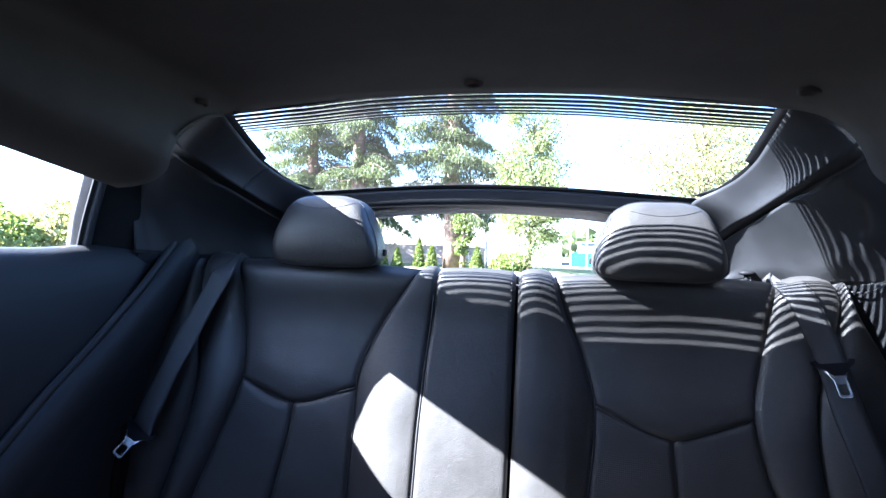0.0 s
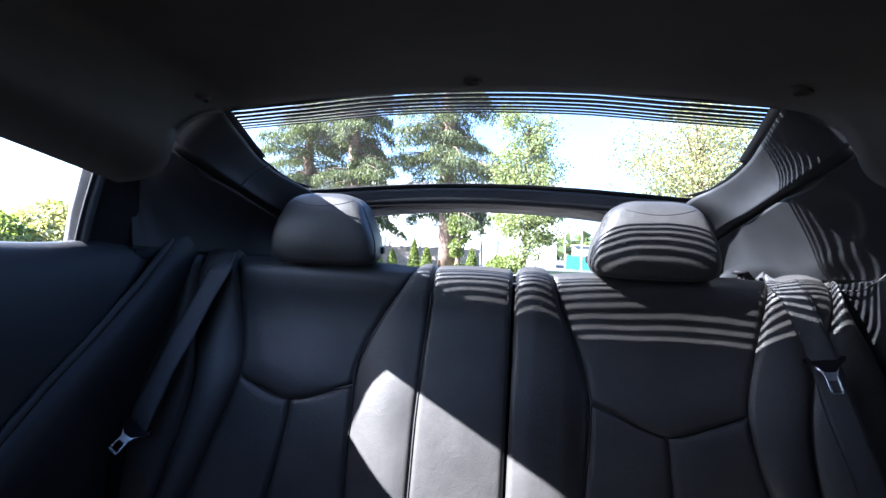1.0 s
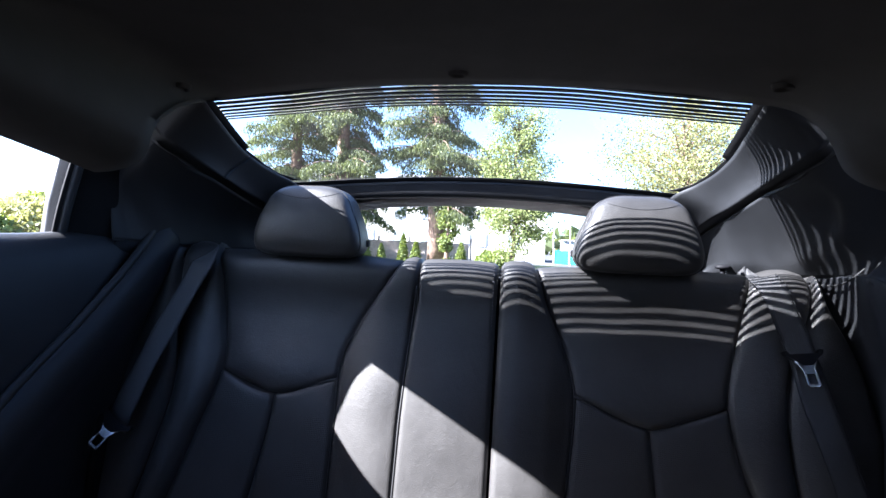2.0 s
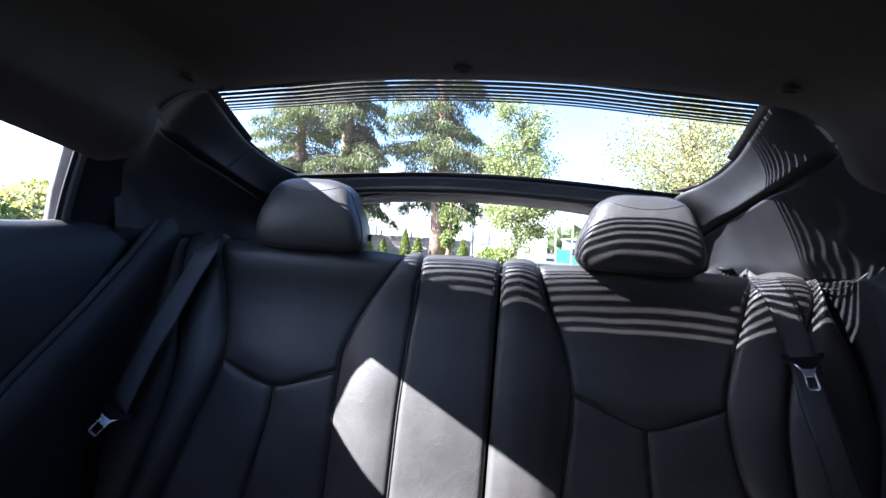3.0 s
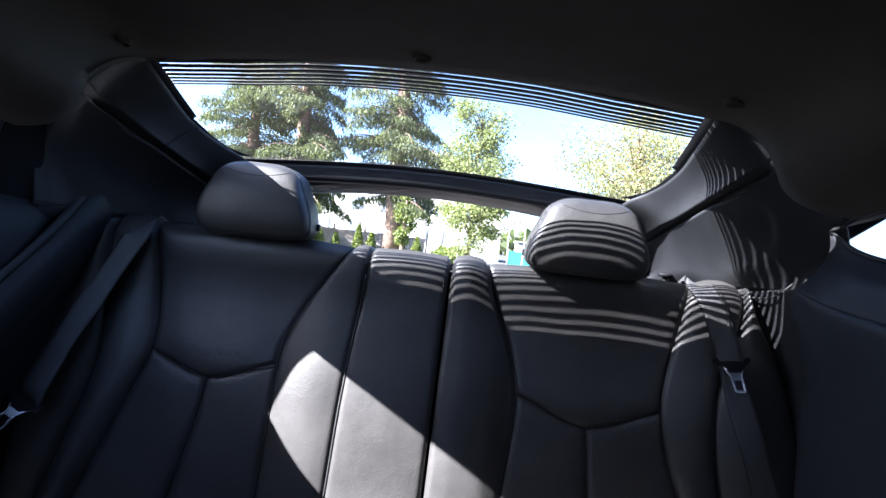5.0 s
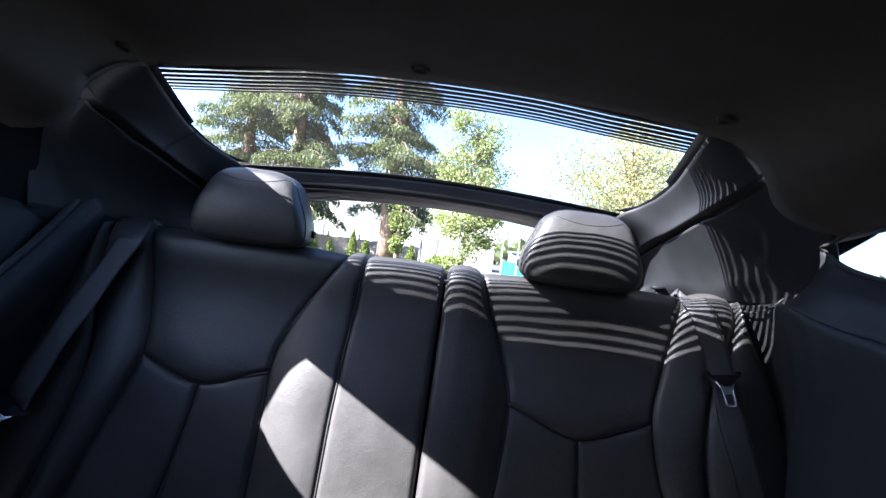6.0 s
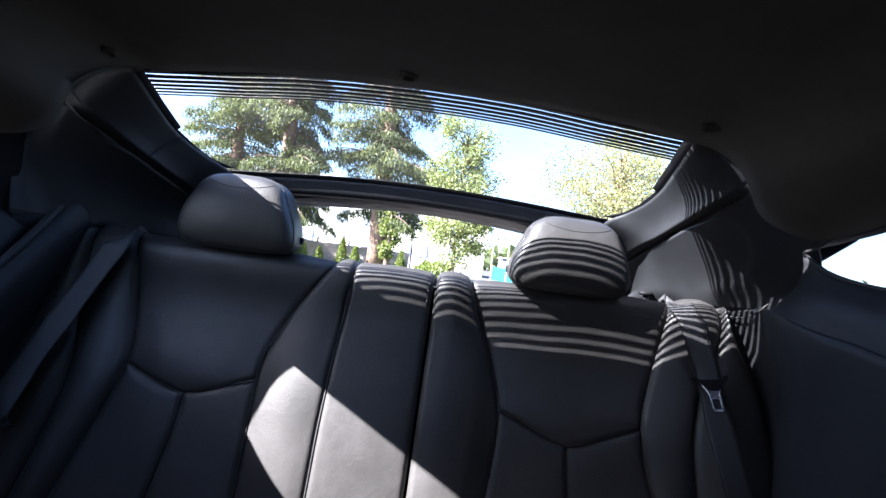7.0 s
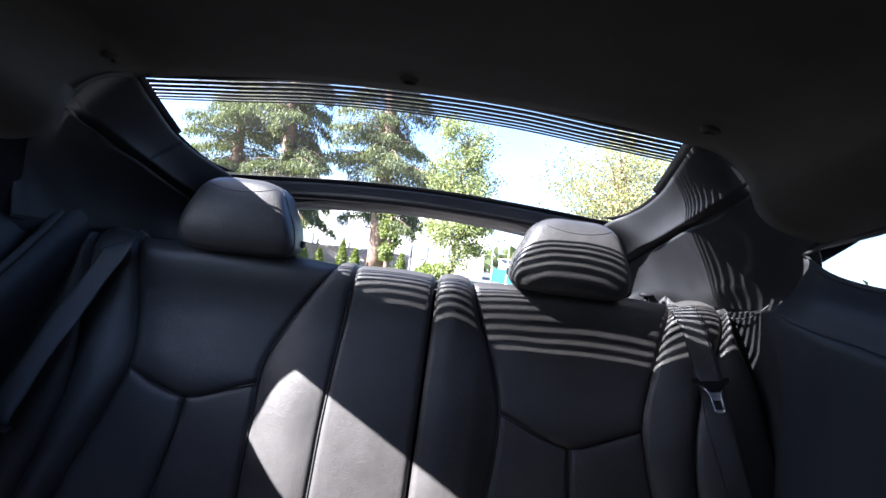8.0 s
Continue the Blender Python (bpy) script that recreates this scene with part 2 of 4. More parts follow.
# black tube added over the rear rim, in place of the shade there
edge_line = [drawn_in((x, smooth_table(REAR_X, REAR_Y, x) + 0.001, vault(x, 0.8) + 0.004)) for x in np.linspace(-0.47, 0.47, 80)]
tube("rim_darkener", edge_line, 0.0042, PIPING, ceiling, 8, "thin black tube added to keep the headliner's rear rim dark")
# hidden skin: its front blocks overhead sky, its rear edge cuts the sun stripes
roof_rows = []
for v in np.linspace(0, 1, 12):                     # the rear edge of the skin sweeps back towards the sides
    roof_rows.append([(x, mix(-0.62, 0.735 + (0.2 if x < 0 else 0.06) * abs(x), v), 1.328 - 0.10 * x * x - 0.02 * v) for x in np.linspace(-0.56, 0.56, 29)])
tagged(sheet("roof", roof_rows, BODY, None, 0.006), "unseen roof skin above the headliner, shaped to block sun and sky", "roof", kind="structure")


def clip(x, y):
    """A round headliner fastener with a rim."""
    z = vault(x, y)
    t = thing("headliner_clip", "small round charcoal plastic clip pressed into the headliner", "clip", "headliner clips", at=drawn_in((x, y, z)))
    prof = ((0.0, -0.0015), (0.008, -0.002), (0.0095, -0.005), (0.0125, -0.006), (0.0145, -0.004), (0.0155, 0.002))
    rows = [[(r * math.cos(a), r * math.sin(a) * 0.8, zz) for a in np.linspace(0, 2 * math.pi, 25)[:-1]] for r, zz in prof]
    sheet("cap", rows, FABRIC, t, loop=True)


clip(0.0, 0.765)
clip(-0.475, 0.745)
clip(0.475, 0.745)

# ---- the hatch glass in the roof, its border and sun-shade lines ----
window_1 = thing("window_1", "large tinted hatch glass with black shade lines along its top edge", "window", kind="structure")


def top_y(x):
    return float(np.interp(abs(x), (0.0, 0.10, 0.199, 0.324, 0.434, 0.6), (0.815, 0.816, 0.819, 0.829, 0.832, 0.832)))


def side_x(y):
    """Half width of the clear glass."""
    return float(np.interp(y, (0.766, 0.834, 0.925, 1.017, 1.094, 1.145, 1.184, 1.22), (0.479, 0.487, 0.502, 0.515, 0.51, 0.499, 0.47, 0.416)))


def low_y(x):
    return 1.205 + 0.016 * (x / 0.36) ** 2 - 0.022 * (abs(x) / 0.5) ** 4


pane_rows = [[(u * 0.585, mix(0.70, 1.30, v), glass_z(mix(0.70, 1.30, v), u * 0.585) + 0.006) for u in np.linspace(-1, 1, 25)] for v in np.linspace(0, 1, 5)]
sheet("pane", pane_rows, GLASS_REAR, window_1)


def glass_strip(name, pts_a, pts_b, material, parent, lift=0.0, thick=0.0012):
    rows = [[(x, y, glass_z(y, x) + lift) for x, y in pts] for pts in (pts_a, pts_b)]
    return sheet(name, rows, material, parent, thick, flip=True)


GAPS = (-0.0215, -0.0060, 0.0085, 0.0215, 0.0335, 0.0447, 0.0545, 0.0632)     # clear slits between the shade lines
shade_edges = [-0.11] + [c + d for c in GAPS for d in (-0.0018, 0.0018)] + [0.0690]
for i in range(len(GAPS) + 1):
    xa = np.linspace(-0.488 - 0.002 * i, 0.488 + 0.002 * i, 49)
    glass_strip("shade_line", [(x, top_y(x) + shade_edges[2 * i]) for x in xa], [(x, top_y(x) + shade_edges[2 * i + 1]) for x in xa], FRIT, window_1, 0.003)
for sgn in (-1, 1):                                 # black border down each side
    ys = np.linspace(0.82, 1.19, 40)
    inner = [(sgn * (side_x(y) - (0.012 if y < 1.015 else 0.001)), y) for y in ys]
    outer = [(sgn * (side_x(y) + 0.05), y) for y in ys]
    glass_strip("side_border", inner if sgn > 0 else outer, outer if sgn > 0 else inner, FRIT, window_1, 0.002)
xs_b = np.linspace(-0.56, 0.56, 61)
glass_strip("lower_border", [(x, low_y(x) - 0.009) for x in xs_b], [(x, low_y(x) + 0.10) for x in xs_b], FRIT, window_1, 0.002)

for sgn in (-1, 1):                                 # black corners beside the shade lines
    xs_k = np.linspace(0.425 if sgn < 0 else 0.462, 0.57, 14) * sgn
    glass_strip("corner_border", [(x, 0.79) for x in xs_k], [(x, top_y(x) + 0.003) for x in xs_k], FRIT, window_1, 0.0035)

# ---- tailgate: cross bar, small upright window, frame ----
bar = thing("tailgate_bar", "curved dark plastic cross bar between the two rear windows", "trim", kind="structure")
bar_rows = []
for dy, dz in ((0.006, -0.002), (0.0, -0.003), (0.002, -0.010), (0.008, -0.024), (0.010, -0.034), (0.016, -0.040), (0.03, -0.043), (0.05, -0.040)):
    bar_rows.append([(x, low_y(x) + dy, glass_z(low_y(x), x) - 0.001 + dz) for x in np.linspace(-0.53, 0.53, 61)])
sheet("cover", bar_rows, PLASTIC, bar)
lip_rows = [[(x, low_y(x) + 0.075 + dy, 1.133 + dz - 0.03 * (abs(x) / 0.4) ** 2) for x in np.linspace(-0.5, 0.5, 41)] for dy, dz in ((-0.03, 0.035), (-0.004, 0.022), (0.0, 0.0), (0.002, -0.007), (0.02, -0.012))]
sheet("spoiler_lip", lip_rows, GREY_TRIM, bar, label="pale grey underside of the spoiler")

window_2 = thing("window_2", "small upright tinted rear window below the cross bar", "window", kind="structure")


def gate(x, v):
    """The upright rear plane; v 0 at its foot, 1 below the bar."""
    return (x, mix(1.43, 1.285, v) - 0.05 * (x / 0.6) ** 2, mix(0.90, 1.15, v))


sheet("pane", [[gate(x, v) for x in np.linspace(-0.5, 0.5, 7)] for v in (0.0, 1.0)], GLASS_REAR, window_2)
hole = []
for a in np.linspace(0, 2 * math.pi, 72, endpoint=False):
    cs, sn = math.cos(a), math.sin(a)
    hx = 0.43 * abs(cs) ** 0.5 * (1 if cs > 0 else -1)
    hv = 0.60 + 0.43 * abs(sn) ** 0.55 * (1 if sn > 0 else -1)
    hole.append((hx, hv))
ring_rows = []
for k, (grow, lift) in enumerate(((0.985, 0.004), (1.0, -0.006), (1.05, -0.012), (1.12, -0.016), (1.6, -0.02))):
    ring_rows.append([tuple(Vector(gate(x * (grow if k < 4 else 1.55), min(0.60 + (v - 0.60) * (grow if k < 4 else 1.7), 1.0))) + Vector((0, lift, 0))) for x, v in hole])
sheet("frame", ring_rows[1:], PLASTIC, window_2, loop=True)
tube("seal", ring_rows[0], 0.006, RUBBER, window_2, loop=True)

# ---- side walls ----
STRIP_A = ((0.512, 0.822, 1.278), (0.497, 0.832, 1.2655), (0.508, 0.924, 1.2358), (0.521, 1.017, 1.2087), (0.518, 1.094, 1.1876), (0.504, 1.149, 1.1735), (0.470, 1.185, 1.152), (0.455, 1.24, 1.11), (0.455, 1.32, 1.03))
STRIP_B = ((0.606, 0.842, 1.2160), (0.588, 0.848, 1.1960), (0.571, 0.896, 1.1736), (0.561, 0.951, 1.1544), (0.558, 1.028, 1.1351), (0.555, 1.096, 1.1172), (0.550, 1.164, 1.1003), (0.537, 1.232, 1.0731), (0.517, 1.300, 1.0313))
TOP_C = ((0.616, 0.842, 1.2090), (0.592, 0.848, 1.1790), (0.576, 0.910, 1.1565), (0.572, 0.980, 1.1371), (0.569, 1.060, 1.1167), (0.566, 1.130, 1.0983), (0.561, 1.200, 1.0801), (0.547, 1.270, 1.0523), (0.527, 1.340, 1.0100))
# from the ceiling's corner round to the pillar: upper and lower edges of the pillar trim
PILLAR_TOP = ((0.728, 0.858, 1.1400), (0.707, 0.868, 1.1500), (0.672, 0.868, 1.1620), (0.636, 0.860, 1.1720), (0.600, 0.850, 1.1902), (0.589, 0.910, 1.1565), (0.572, 0.980, 1.1371), (0.569, 1.060, 1.1167), (0.566, 1.130, 1.0983), (0.561, 1.200, 1.0801), (0.527, 1.340, 1.0100))
PILLAR_LOW = ((0.709, 0.855, 0.991), (0.701, 0.885, 0.990), (0.693, 0.92, 0.988), (0.683, 0.965, 0.985), (0.672, 1.02, 0.981), (0.665, 1.07, 0.979), (0.660, 1.12, 0.977), (0.648, 1.17, 0.976), (0.625, 1.22, 0.976), (0.600, 1.28, 0.972), (0.57, 1.36, 0.95))


def drawn(line, k):
    """A line of points brought nearer to the middle of the cabin; k: one factor or one for each point."""
    mid = np.array((0.10, 0.0, 1.012))
    return mid + (np.asarray(line) - mid) * np.reshape(k, (-1, 1))


def flipx(p, sgn):
    return [(sgn * x, y, z) for x, y, z in p]


LEDGE_R = ((0.7455, 0.906, 0.990), (0.749, 0.956, 0.988), (0.7375, 0.989, 0.986), (0.712, 1.013, 0.984), (0.690, 1.050, 0.980), (0.673, 1.085, 0.978)) + PILLAR_LOW[6:]


def pillar_x(y, z, crest, z_top):
    """Half width of the pillar trim: it spreads downwards, and opens forward into the shelf."""
    v = np.clip((z_top - z) / (z_top - 0.98), 0, 1)
    spread = np.interp(y, (1.03, 1.09, 1.20, 1.34), (0.676, 0.664, 0.620, 0.585))
    start = np.interp(z, (0.985, 1.04, 1.08, 1.12, 1.15), (1.030, 1.010, 0.988, 0.965, 0.94))
    f = np.clip((start - y) / 0.085, 0, 1)
    return crest + (spread - crest) * v + f * f * (3 - 2 * f) * np.interp(z, (0.985, 1.0, 1.04, 1.08, 1.12, 1.15), (0.06, 0.075, 0.105, 0.095, 0.050, 0.0))


def side(sgn, wall):
    """Hatch trim strip, seal groove and pillar trim of one side."""
    n = 60
    a, b, c = (curve(p, n) for p in (STRIP_A, STRIP_B, TOP_C))
    near = np.linspace(0, 1, n)
    a, b, c = (drawn(flipx(p, sgn), q + (1 - q) * near ** 3) for p, q in ((a, 0.970), (b, 0.980), (c, 0.986)))
    a, b, c = (np.array(flipx(p, sgn)) for p in (a, b, c))
    rows = []
    for v in np.linspace(0, 1, 13):
        r = a * (1 - v) + b * v
        r[:, 0] += 0.0065 * math.sin(math.pi * v ** 1.3)    # slightly hollow
        rows.append(flipx(r, sgn))
    cut = int(np.argmin(np.abs(a[:, 1] - (1.022 if sgn < 0 else 9))))
    sheet("hatch_trim", [r[:cut + 1] for r in rows], PLASTIC, wall, 0.004, flip=sgn < 0)
    if sgn < 0:
        sheet("hatch_trim", [[(x + 0.0012, y, z) for x, y, z in r[cut:]] for r in rows], PLASTIC, wall, 0.004, flip=True)
    hollow = [b] + [b * (1 - v) + c * v + np.array((0.016 * math.sin(math.pi * v) ** 0.5, 0, 0)) for v in np.linspace(0.08, 0.92, 7)] + [c]
    sheet("seal_groove", [flipx(r, sgn) for r in hollow], RUBBER, wall)
    top, low = curve(PILLAR_TOP, 90), curve(LEDGE_R if sgn > 0 else PILLAR_LOW, 90)
    if sgn < 0:                                     # runs on behind the door
        for line in (top, low):
            line[:, 1] += 0.015 * np.clip(1 - np.linspace(0, 1, 90) / 0.12, 0, 1)
    along = np.linspace(0, 1, 90)
    top = np.array(flipx(drawn(flipx(top, sgn), 0.984 + 0.016 * np.clip((along - 0.6) / 0.4, 0, 1)), sgn))
    rows = [flipx(top + np.array((0.03 * g, 0, 0.006 * g)), sgn) for g in (1.0, 0.5)]
    for v in np.linspace(0, 1, 29):
        r = top * (1 - v) + low * v
        if sgn > 0:
            blend = np.clip((along - 0.27) / 0.09, 0, 1)
            foot = min(max((v - 0.72) / 0.28, 0), 1)
            blend = blend * blend * (3 - 2 * blend) * (1 - foot * foot * (3 - 2 * foot))
            r[:, 0] = (r[:, 0] + 0.030 * math.sin(math.pi * v) * np.clip((0.36 - along) / 0.1, 0, 1)) * (1 - blend) + pillar_x(r[:, 1], r[:, 2], top[:, 0], top[:, 2]) * blend
        else:
            r[:, 0] += 0.030 * math.sin(math.pi * v ** 0.8) * np.clip(along / 0.2, 0, 1)
        rows.append(flipx(r, sgn))
    sheet("pillar_trim", rows, PLASTIC, wall, 0.003, flip=sgn < 0)
    if sgn < 0:
        tube("trim_joint", flipx(low + np.array((0.002, 0, -0.001)), sgn), 0.0022, RUBBER, wall)
    else:                                           # dips behind the belt, then climbs over the shelf
        tube("trim_joint", curve(((0.640, 1.16, 0.972), (0.664, 1.10, 0.972), (0.689, 1.048, 0.969), (0.710, 1.006, 0.969), (0.7165, 0.983, 0.977), (0.722, 0.963, 0.992), (0.732, 0.957, 1.006)), 40), 0.0017, RUBBER, wall)


wall_right = thing("wall_right", "dark grained plastic side trim with a rounded quarter panel", "wall", kind="structure")
side(1, wall_right)
wall_left = thing("wall_left", "dark grained plastic side trim beside the rear door", "wall", kind="structure")
side(-1, wall_left)


CREASE = ((0.69, -1.0, 0.945), (0.69, -0.3, 0.945), (0.69, 0.30, 0.947), (0.69, 0.55, 0.951), (0.69, 0.646, 0.955), (0.69, 0.698, 0.963), (0.69, 0.761, 0.969), (0.69, 0.824, 0.979), (0.698, 0.875, 0.988), (0.711, 0.924, 0.991), (0.721, 0.966, 0.988))


def lower_wall(sgn, wall, table):
    """Lower side panel: table of (drop below the upper edge, inward shift, rearward fade)."""
    low = curve(PILLAR_LOW if sgn < 0 else CREASE + LEDGE_R[3:], 120)
    rows = []
    for dz, inn in table:
        r = low.copy()
        if sgn < 0:
            r[:, 1] += 0.022 * np.clip(1 - np.linspace(0, 1, 120) / 0.1, 0, 1)
        fade = np.clip((1.02 - low[:, 1]) / 0.30, 0, 1)
        fade = fade * fade * (3 - 2 * fade)
        r[:, 0] += -inn * fade + (0.06 * min(dz / 0.12, 1)) * (1 - fade)
        r[:, 2] -= dz
        rows.append(flipx(r, sgn))
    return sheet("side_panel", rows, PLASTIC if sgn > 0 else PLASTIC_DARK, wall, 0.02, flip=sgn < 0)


lower_wall(1, wall_right, ((0.0, 0.0), (0.002, 0.003), (0.007, 0.006), (0.016, 0.007), (0.035, 0.005), (0.08, 0.0), (0.16, -0.006), (0.25, -0.004), (0.35, 0.0), (0.70, 0.0)))

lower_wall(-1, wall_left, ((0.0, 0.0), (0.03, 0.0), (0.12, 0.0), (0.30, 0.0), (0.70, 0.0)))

# quarter window of the right wall
WT = ((0.742, -1.0, 1.215), (0.742, 0.30, 1.205), (0.740, 0.50, 1.185), (0.737, 0.62, 1.167), (0.735, 0.716, 1.149), (0.735, 0.767, 1.139), (0.735, 0.82, 1.127), (0.735, 0.849, 1.115), (0.730, 0.876, 1.103))
WB = ((0.744, -1.0, 1.02), (0.744, 0.30, 1.022), (0.742, 0.50, 1.029), (0.738, 0.62, 1.037), (0.735, 0.705, 1.045), (0.735, 0.757, 1.052), (0.735, 0.812, 1.065), (0.735, 0.845, 1.079), (0.730, 0.876, 1.1025))
EDGE = ((0.746, -1.0, 1.225), (0.746, 0.30, 1.215), (0.744, 0.50, 1.195), (0.741, 0.62, 1.177), (0.739, 0.716, 1.158), (0.739, 0.767, 1.148), (0.738, 0.81, 1.142), (0.734, 0.84, 1.141), (0.722, 0.868, 1.142))
n = 60
wt, wb, ed, si = (curve(p, n) for p in (WT, WB, EDGE, CREASE[:-1]))
sheet("window_header", [ed * (1 - v) + wt * v for v in np.linspace(0, 1, 5)], PLASTIC, wall_right, 0.02)
sill_rows = []
for v in np.linspace(0, 1, 15):
    w = v ** 0.9
    at_rear = np.clip((np.linspace(0, 1, n)[:, None] - 0.80) / 0.20, 0, 1) ** 2
    sill_rows.append(wb * (1 - w) + si * w + np.array((-0.010, 0, 0.010)) * math.sin(math.pi * v) ** 1.5 * (1 - at_rear) + np.array((0.040, 0.034, 0.0)) * math.sin(math.pi * v) * at_rear)
sill_rows.append(si + np.array((0.001, 0, -0.012)))
sheet("window_ledge", sill_rows, PLASTIC, wall_right, 0.004)
window_4 = thing("window_4", "pointed quarter window in the side trim", "window", kind="structure")
sheet("pane", [[(0.755, -1.0, 0.99), (0.755, 0.90, 0.99)], [(0.742, -1.0, 1.23), (0.742, 0.90, 1.23)]], GLASS_QUARTER, window_4)
tube("seal", [tuple(p) for p in list(wt)[::2]] + [tuple(p) for p in list(wb)[::-2]], 0.004, RUBBER, window_4)

# left rear door: window with a slanted rear edge, ledge, panel, armrest, seal
door_1 = thing("door_1", "closed rear door with black padded panel and side window", "door", kind="structure")
window_3 = thing("window_3", "side window of the rear door with a slanted rear edge", "window", kind="structure")
sheet("pane", [[(-0.772, -1.0, 0.95), (-0.772, 0.80, 0.95)], [(-0.664, -1.0, 1.33), (-0.664, 0.80, 1.33)]], GLASS_SIDE, window_3)
hinge = [(-0.700, 0.774, 1.173), (-0.719, 0.777, 1.122), (-0.739, 0.775, 1.042), (-0.752, 0.775, 0.975)]
# black door panel; its rear part runs over the pillar as painted shade
sail = []
for v in np.linspace(0, 1, 9):
    h = curve(hinge, 9)[int(round(v * 8))]
    end = mix(np.array((-0.672, 0.958, 1.150)), np.array((-0.688, 0.985, 0.985)), v)
    sail.append([h * (1 - u) + end * u for u in np.linspace(0, 1, 9)] + [end + np.array((-0.03, 0.03, 0))])
sail.append([p + np.array((0.0, 0.0, -0.085)) for p in sail[-1]])
sheet("sail_panel", sail, BLACK_PANEL, door_1, 0.005, flip=True)
tube("window_channel", [Vector(p) + Vector((0.004, 0.014, 0)) for p in curve(hinge, 12)], 0.008, PLASTIC, door_1, label="grey window channel")
door_rows = []
for x, z in ((-0.770, 0.990), (-0.752, 0.995), (-0.738, 0.993), (-0.722, 0.980), (-0.710, 0.960), (-0.702, 0.935), (-0.697, 0.910), (-0.693, 0.885), (-0.690, 0.84), (-0.690, 0.78), (-0.692, 0.70), (-0.700, 0.5), (-0.70, 0.3)):
    yb = float(np.interp(z, (0.3, 0.749, 0.825, 0.928, 1.0), (0.42, 0.658, 0.751, 0.869, 0.945)))
    row = []
    for u in np.linspace(0, 1, 46) ** 0.6:
        y = mix(-1.0, yb + 0.025, u)
        row.append((x, y, z + 0.024 * max((y - 0.70) / 0.25, 0) ** 1.2 * (1 if z > 0.87 else 0)))
    door_rows.append(row)
sheet("door_panel", door_rows, PLASTIC, door_1, 0.02, flip=True)
seal_line = curve(((-0.688, 0.965, 1.030), (-0.688, 0.948, 1.005), (-0.686, 0.873, 0.925), (-0.685, 0.810, 0.869), (-0.685, 0.756, 0.821), (-0.685, 0.663, 0.745), (-0.688, 0.50, 0.58), (-0.69, 0.40, 0.45)), 40)
tube("door_seal", seal_line, 0.008, RUBBER, door_1, sides=10)
body_rows = []
for off, xin in ((0.0, -0.01), (0.006, 0.006), (0.018, 0.013), (0.035, 0.013), (0.06, 0.006), (0.09, -0.012), (0.14, -0.04), (0.3, -0.075), (0.5, -0.09)):
    body_rows.append([(p[0] + xin, p[1] + 0.012 + off * 0.75, p[2] - off * 0.66) for p in seal_line])
sheet("sill_trim", body_rows, PLASTIC, wall_left, 0.01, flip=True)

# ---- closing parts of the cabin ----
floor = tagged(box("floor", (-0.78, -1.6, 0.22), (0.78, 1.5, 0.26), CARPET), "dark carpeted car floor", "floor", kind="structure")
wall_front = thing("wall_front", "unseen dark lower front of the cabin, its height limiting windscreen light", "wall", kind="structure")
# out of view; the top is set by how much windscreen light comes in
box("dashboard", (-0.78, -0.95, 0.24), (0.78, -0.75, 1.06), PLASTIC_DARK, wall_front)
tagged(sheet("wall_rear", [[(x, 1.45 - 0.05 * (x / 0.6) ** 2, z) for x in np.linspace(-0.75, 0.75, 9)] for z in (0.24, 0.93)], PLASTIC_DARK, None, 0.03), "dark tailgate lining below the rear window", "wall", kind="structure")
for sgn, name in ((-1, "body_side_left"), (1, "body_side_right")):
    rows = []
    for x, z, slope in ((0.785 if sgn < 0 else 0.90, 0.24, 0), (0.785 if sgn < 0 else 0.90, 0.97, 0), (0.775 if sgn < 0 else 0.855, 1.05, 0.06), (0.755 if sgn < 0 else 0.80, 1.135, 0.15), (0.70, 1.205, 0.24), (0.62, 1.255, 0.279), (0.575, 1.275, 0.279)):
        out = 0.08 if sgn > 0 and z < 1.1 else 0.0
        rows.append([(sgn * (x - out), y, z - slope * (y - 0.87)) for y in np.linspace(1.0 if out else (0.795 if sgn < 0 and z < 1.15 else 0.842), 1.5, 12)])
    tagged(sheet(name, rows, BODY, None, 0.015), "dark painted outer side of the car body", "car body", kind="structure")
# unseen boxes, added and sized to hold back fill light from front and right
blockers = thing("front_light_blockers", "dark boxes added out of view to cut front and side light", "wall", kind="structure")
box("window_blocker", (0.76, -0.30, 0.97), (0.80, 0.56, 1.26), PLASTIC_DARK, blockers)
box("fill_blocker", (-0.06, -0.30, 0.26), (0.74, -0.20, 1.24), PLASTIC_DARK, blockers, 0.03)
box("fill_blocker", (-0.72, -0.30, 0.26), (-0.09, -0.20, 0.98), PLASTIC_DARK, blockers, 0.03)
rows = [[(x, y, z + 0.16 * max(0.79 - y, 0)) for y in np.linspace(0.45, 0.862, 8)] for x, z in ((0.778, 1.160), (0.755, 1.185), (0.70, 1.215), (0.62, 1.258), (0.56, 1.280), (0.505, 1.300))]
tagged(sheet("roof_side_right", rows, BODY, None, 0.008), "dark painted roof edge above the side window", "roof", kind="structure")
# hidden rail, laid so that its shadow gives the sun patch its slanted edge
rows = []
for x, dz in ((-0.700, 0.0), (-0.690, 0.015), (-0.655, 0.045), (-0.60, 0.085), (-0.54, 0.12)):     # the rail climbs towards the front
    rows.append([(x, y, min(1.173 + dz + 0.53 * (0.774 - y) * (1 if y < 0.774 else 0.3), 1.300 + dz * 0.35)) for y in np.linspace(0.30, 0.90, 25)])
tagged(sheet("roof_side_left", rows, BODY, None, 0.006, flip=True), "unseen roof rail above the door window, shaped to bound the sun patch", "roof", kind="structure")
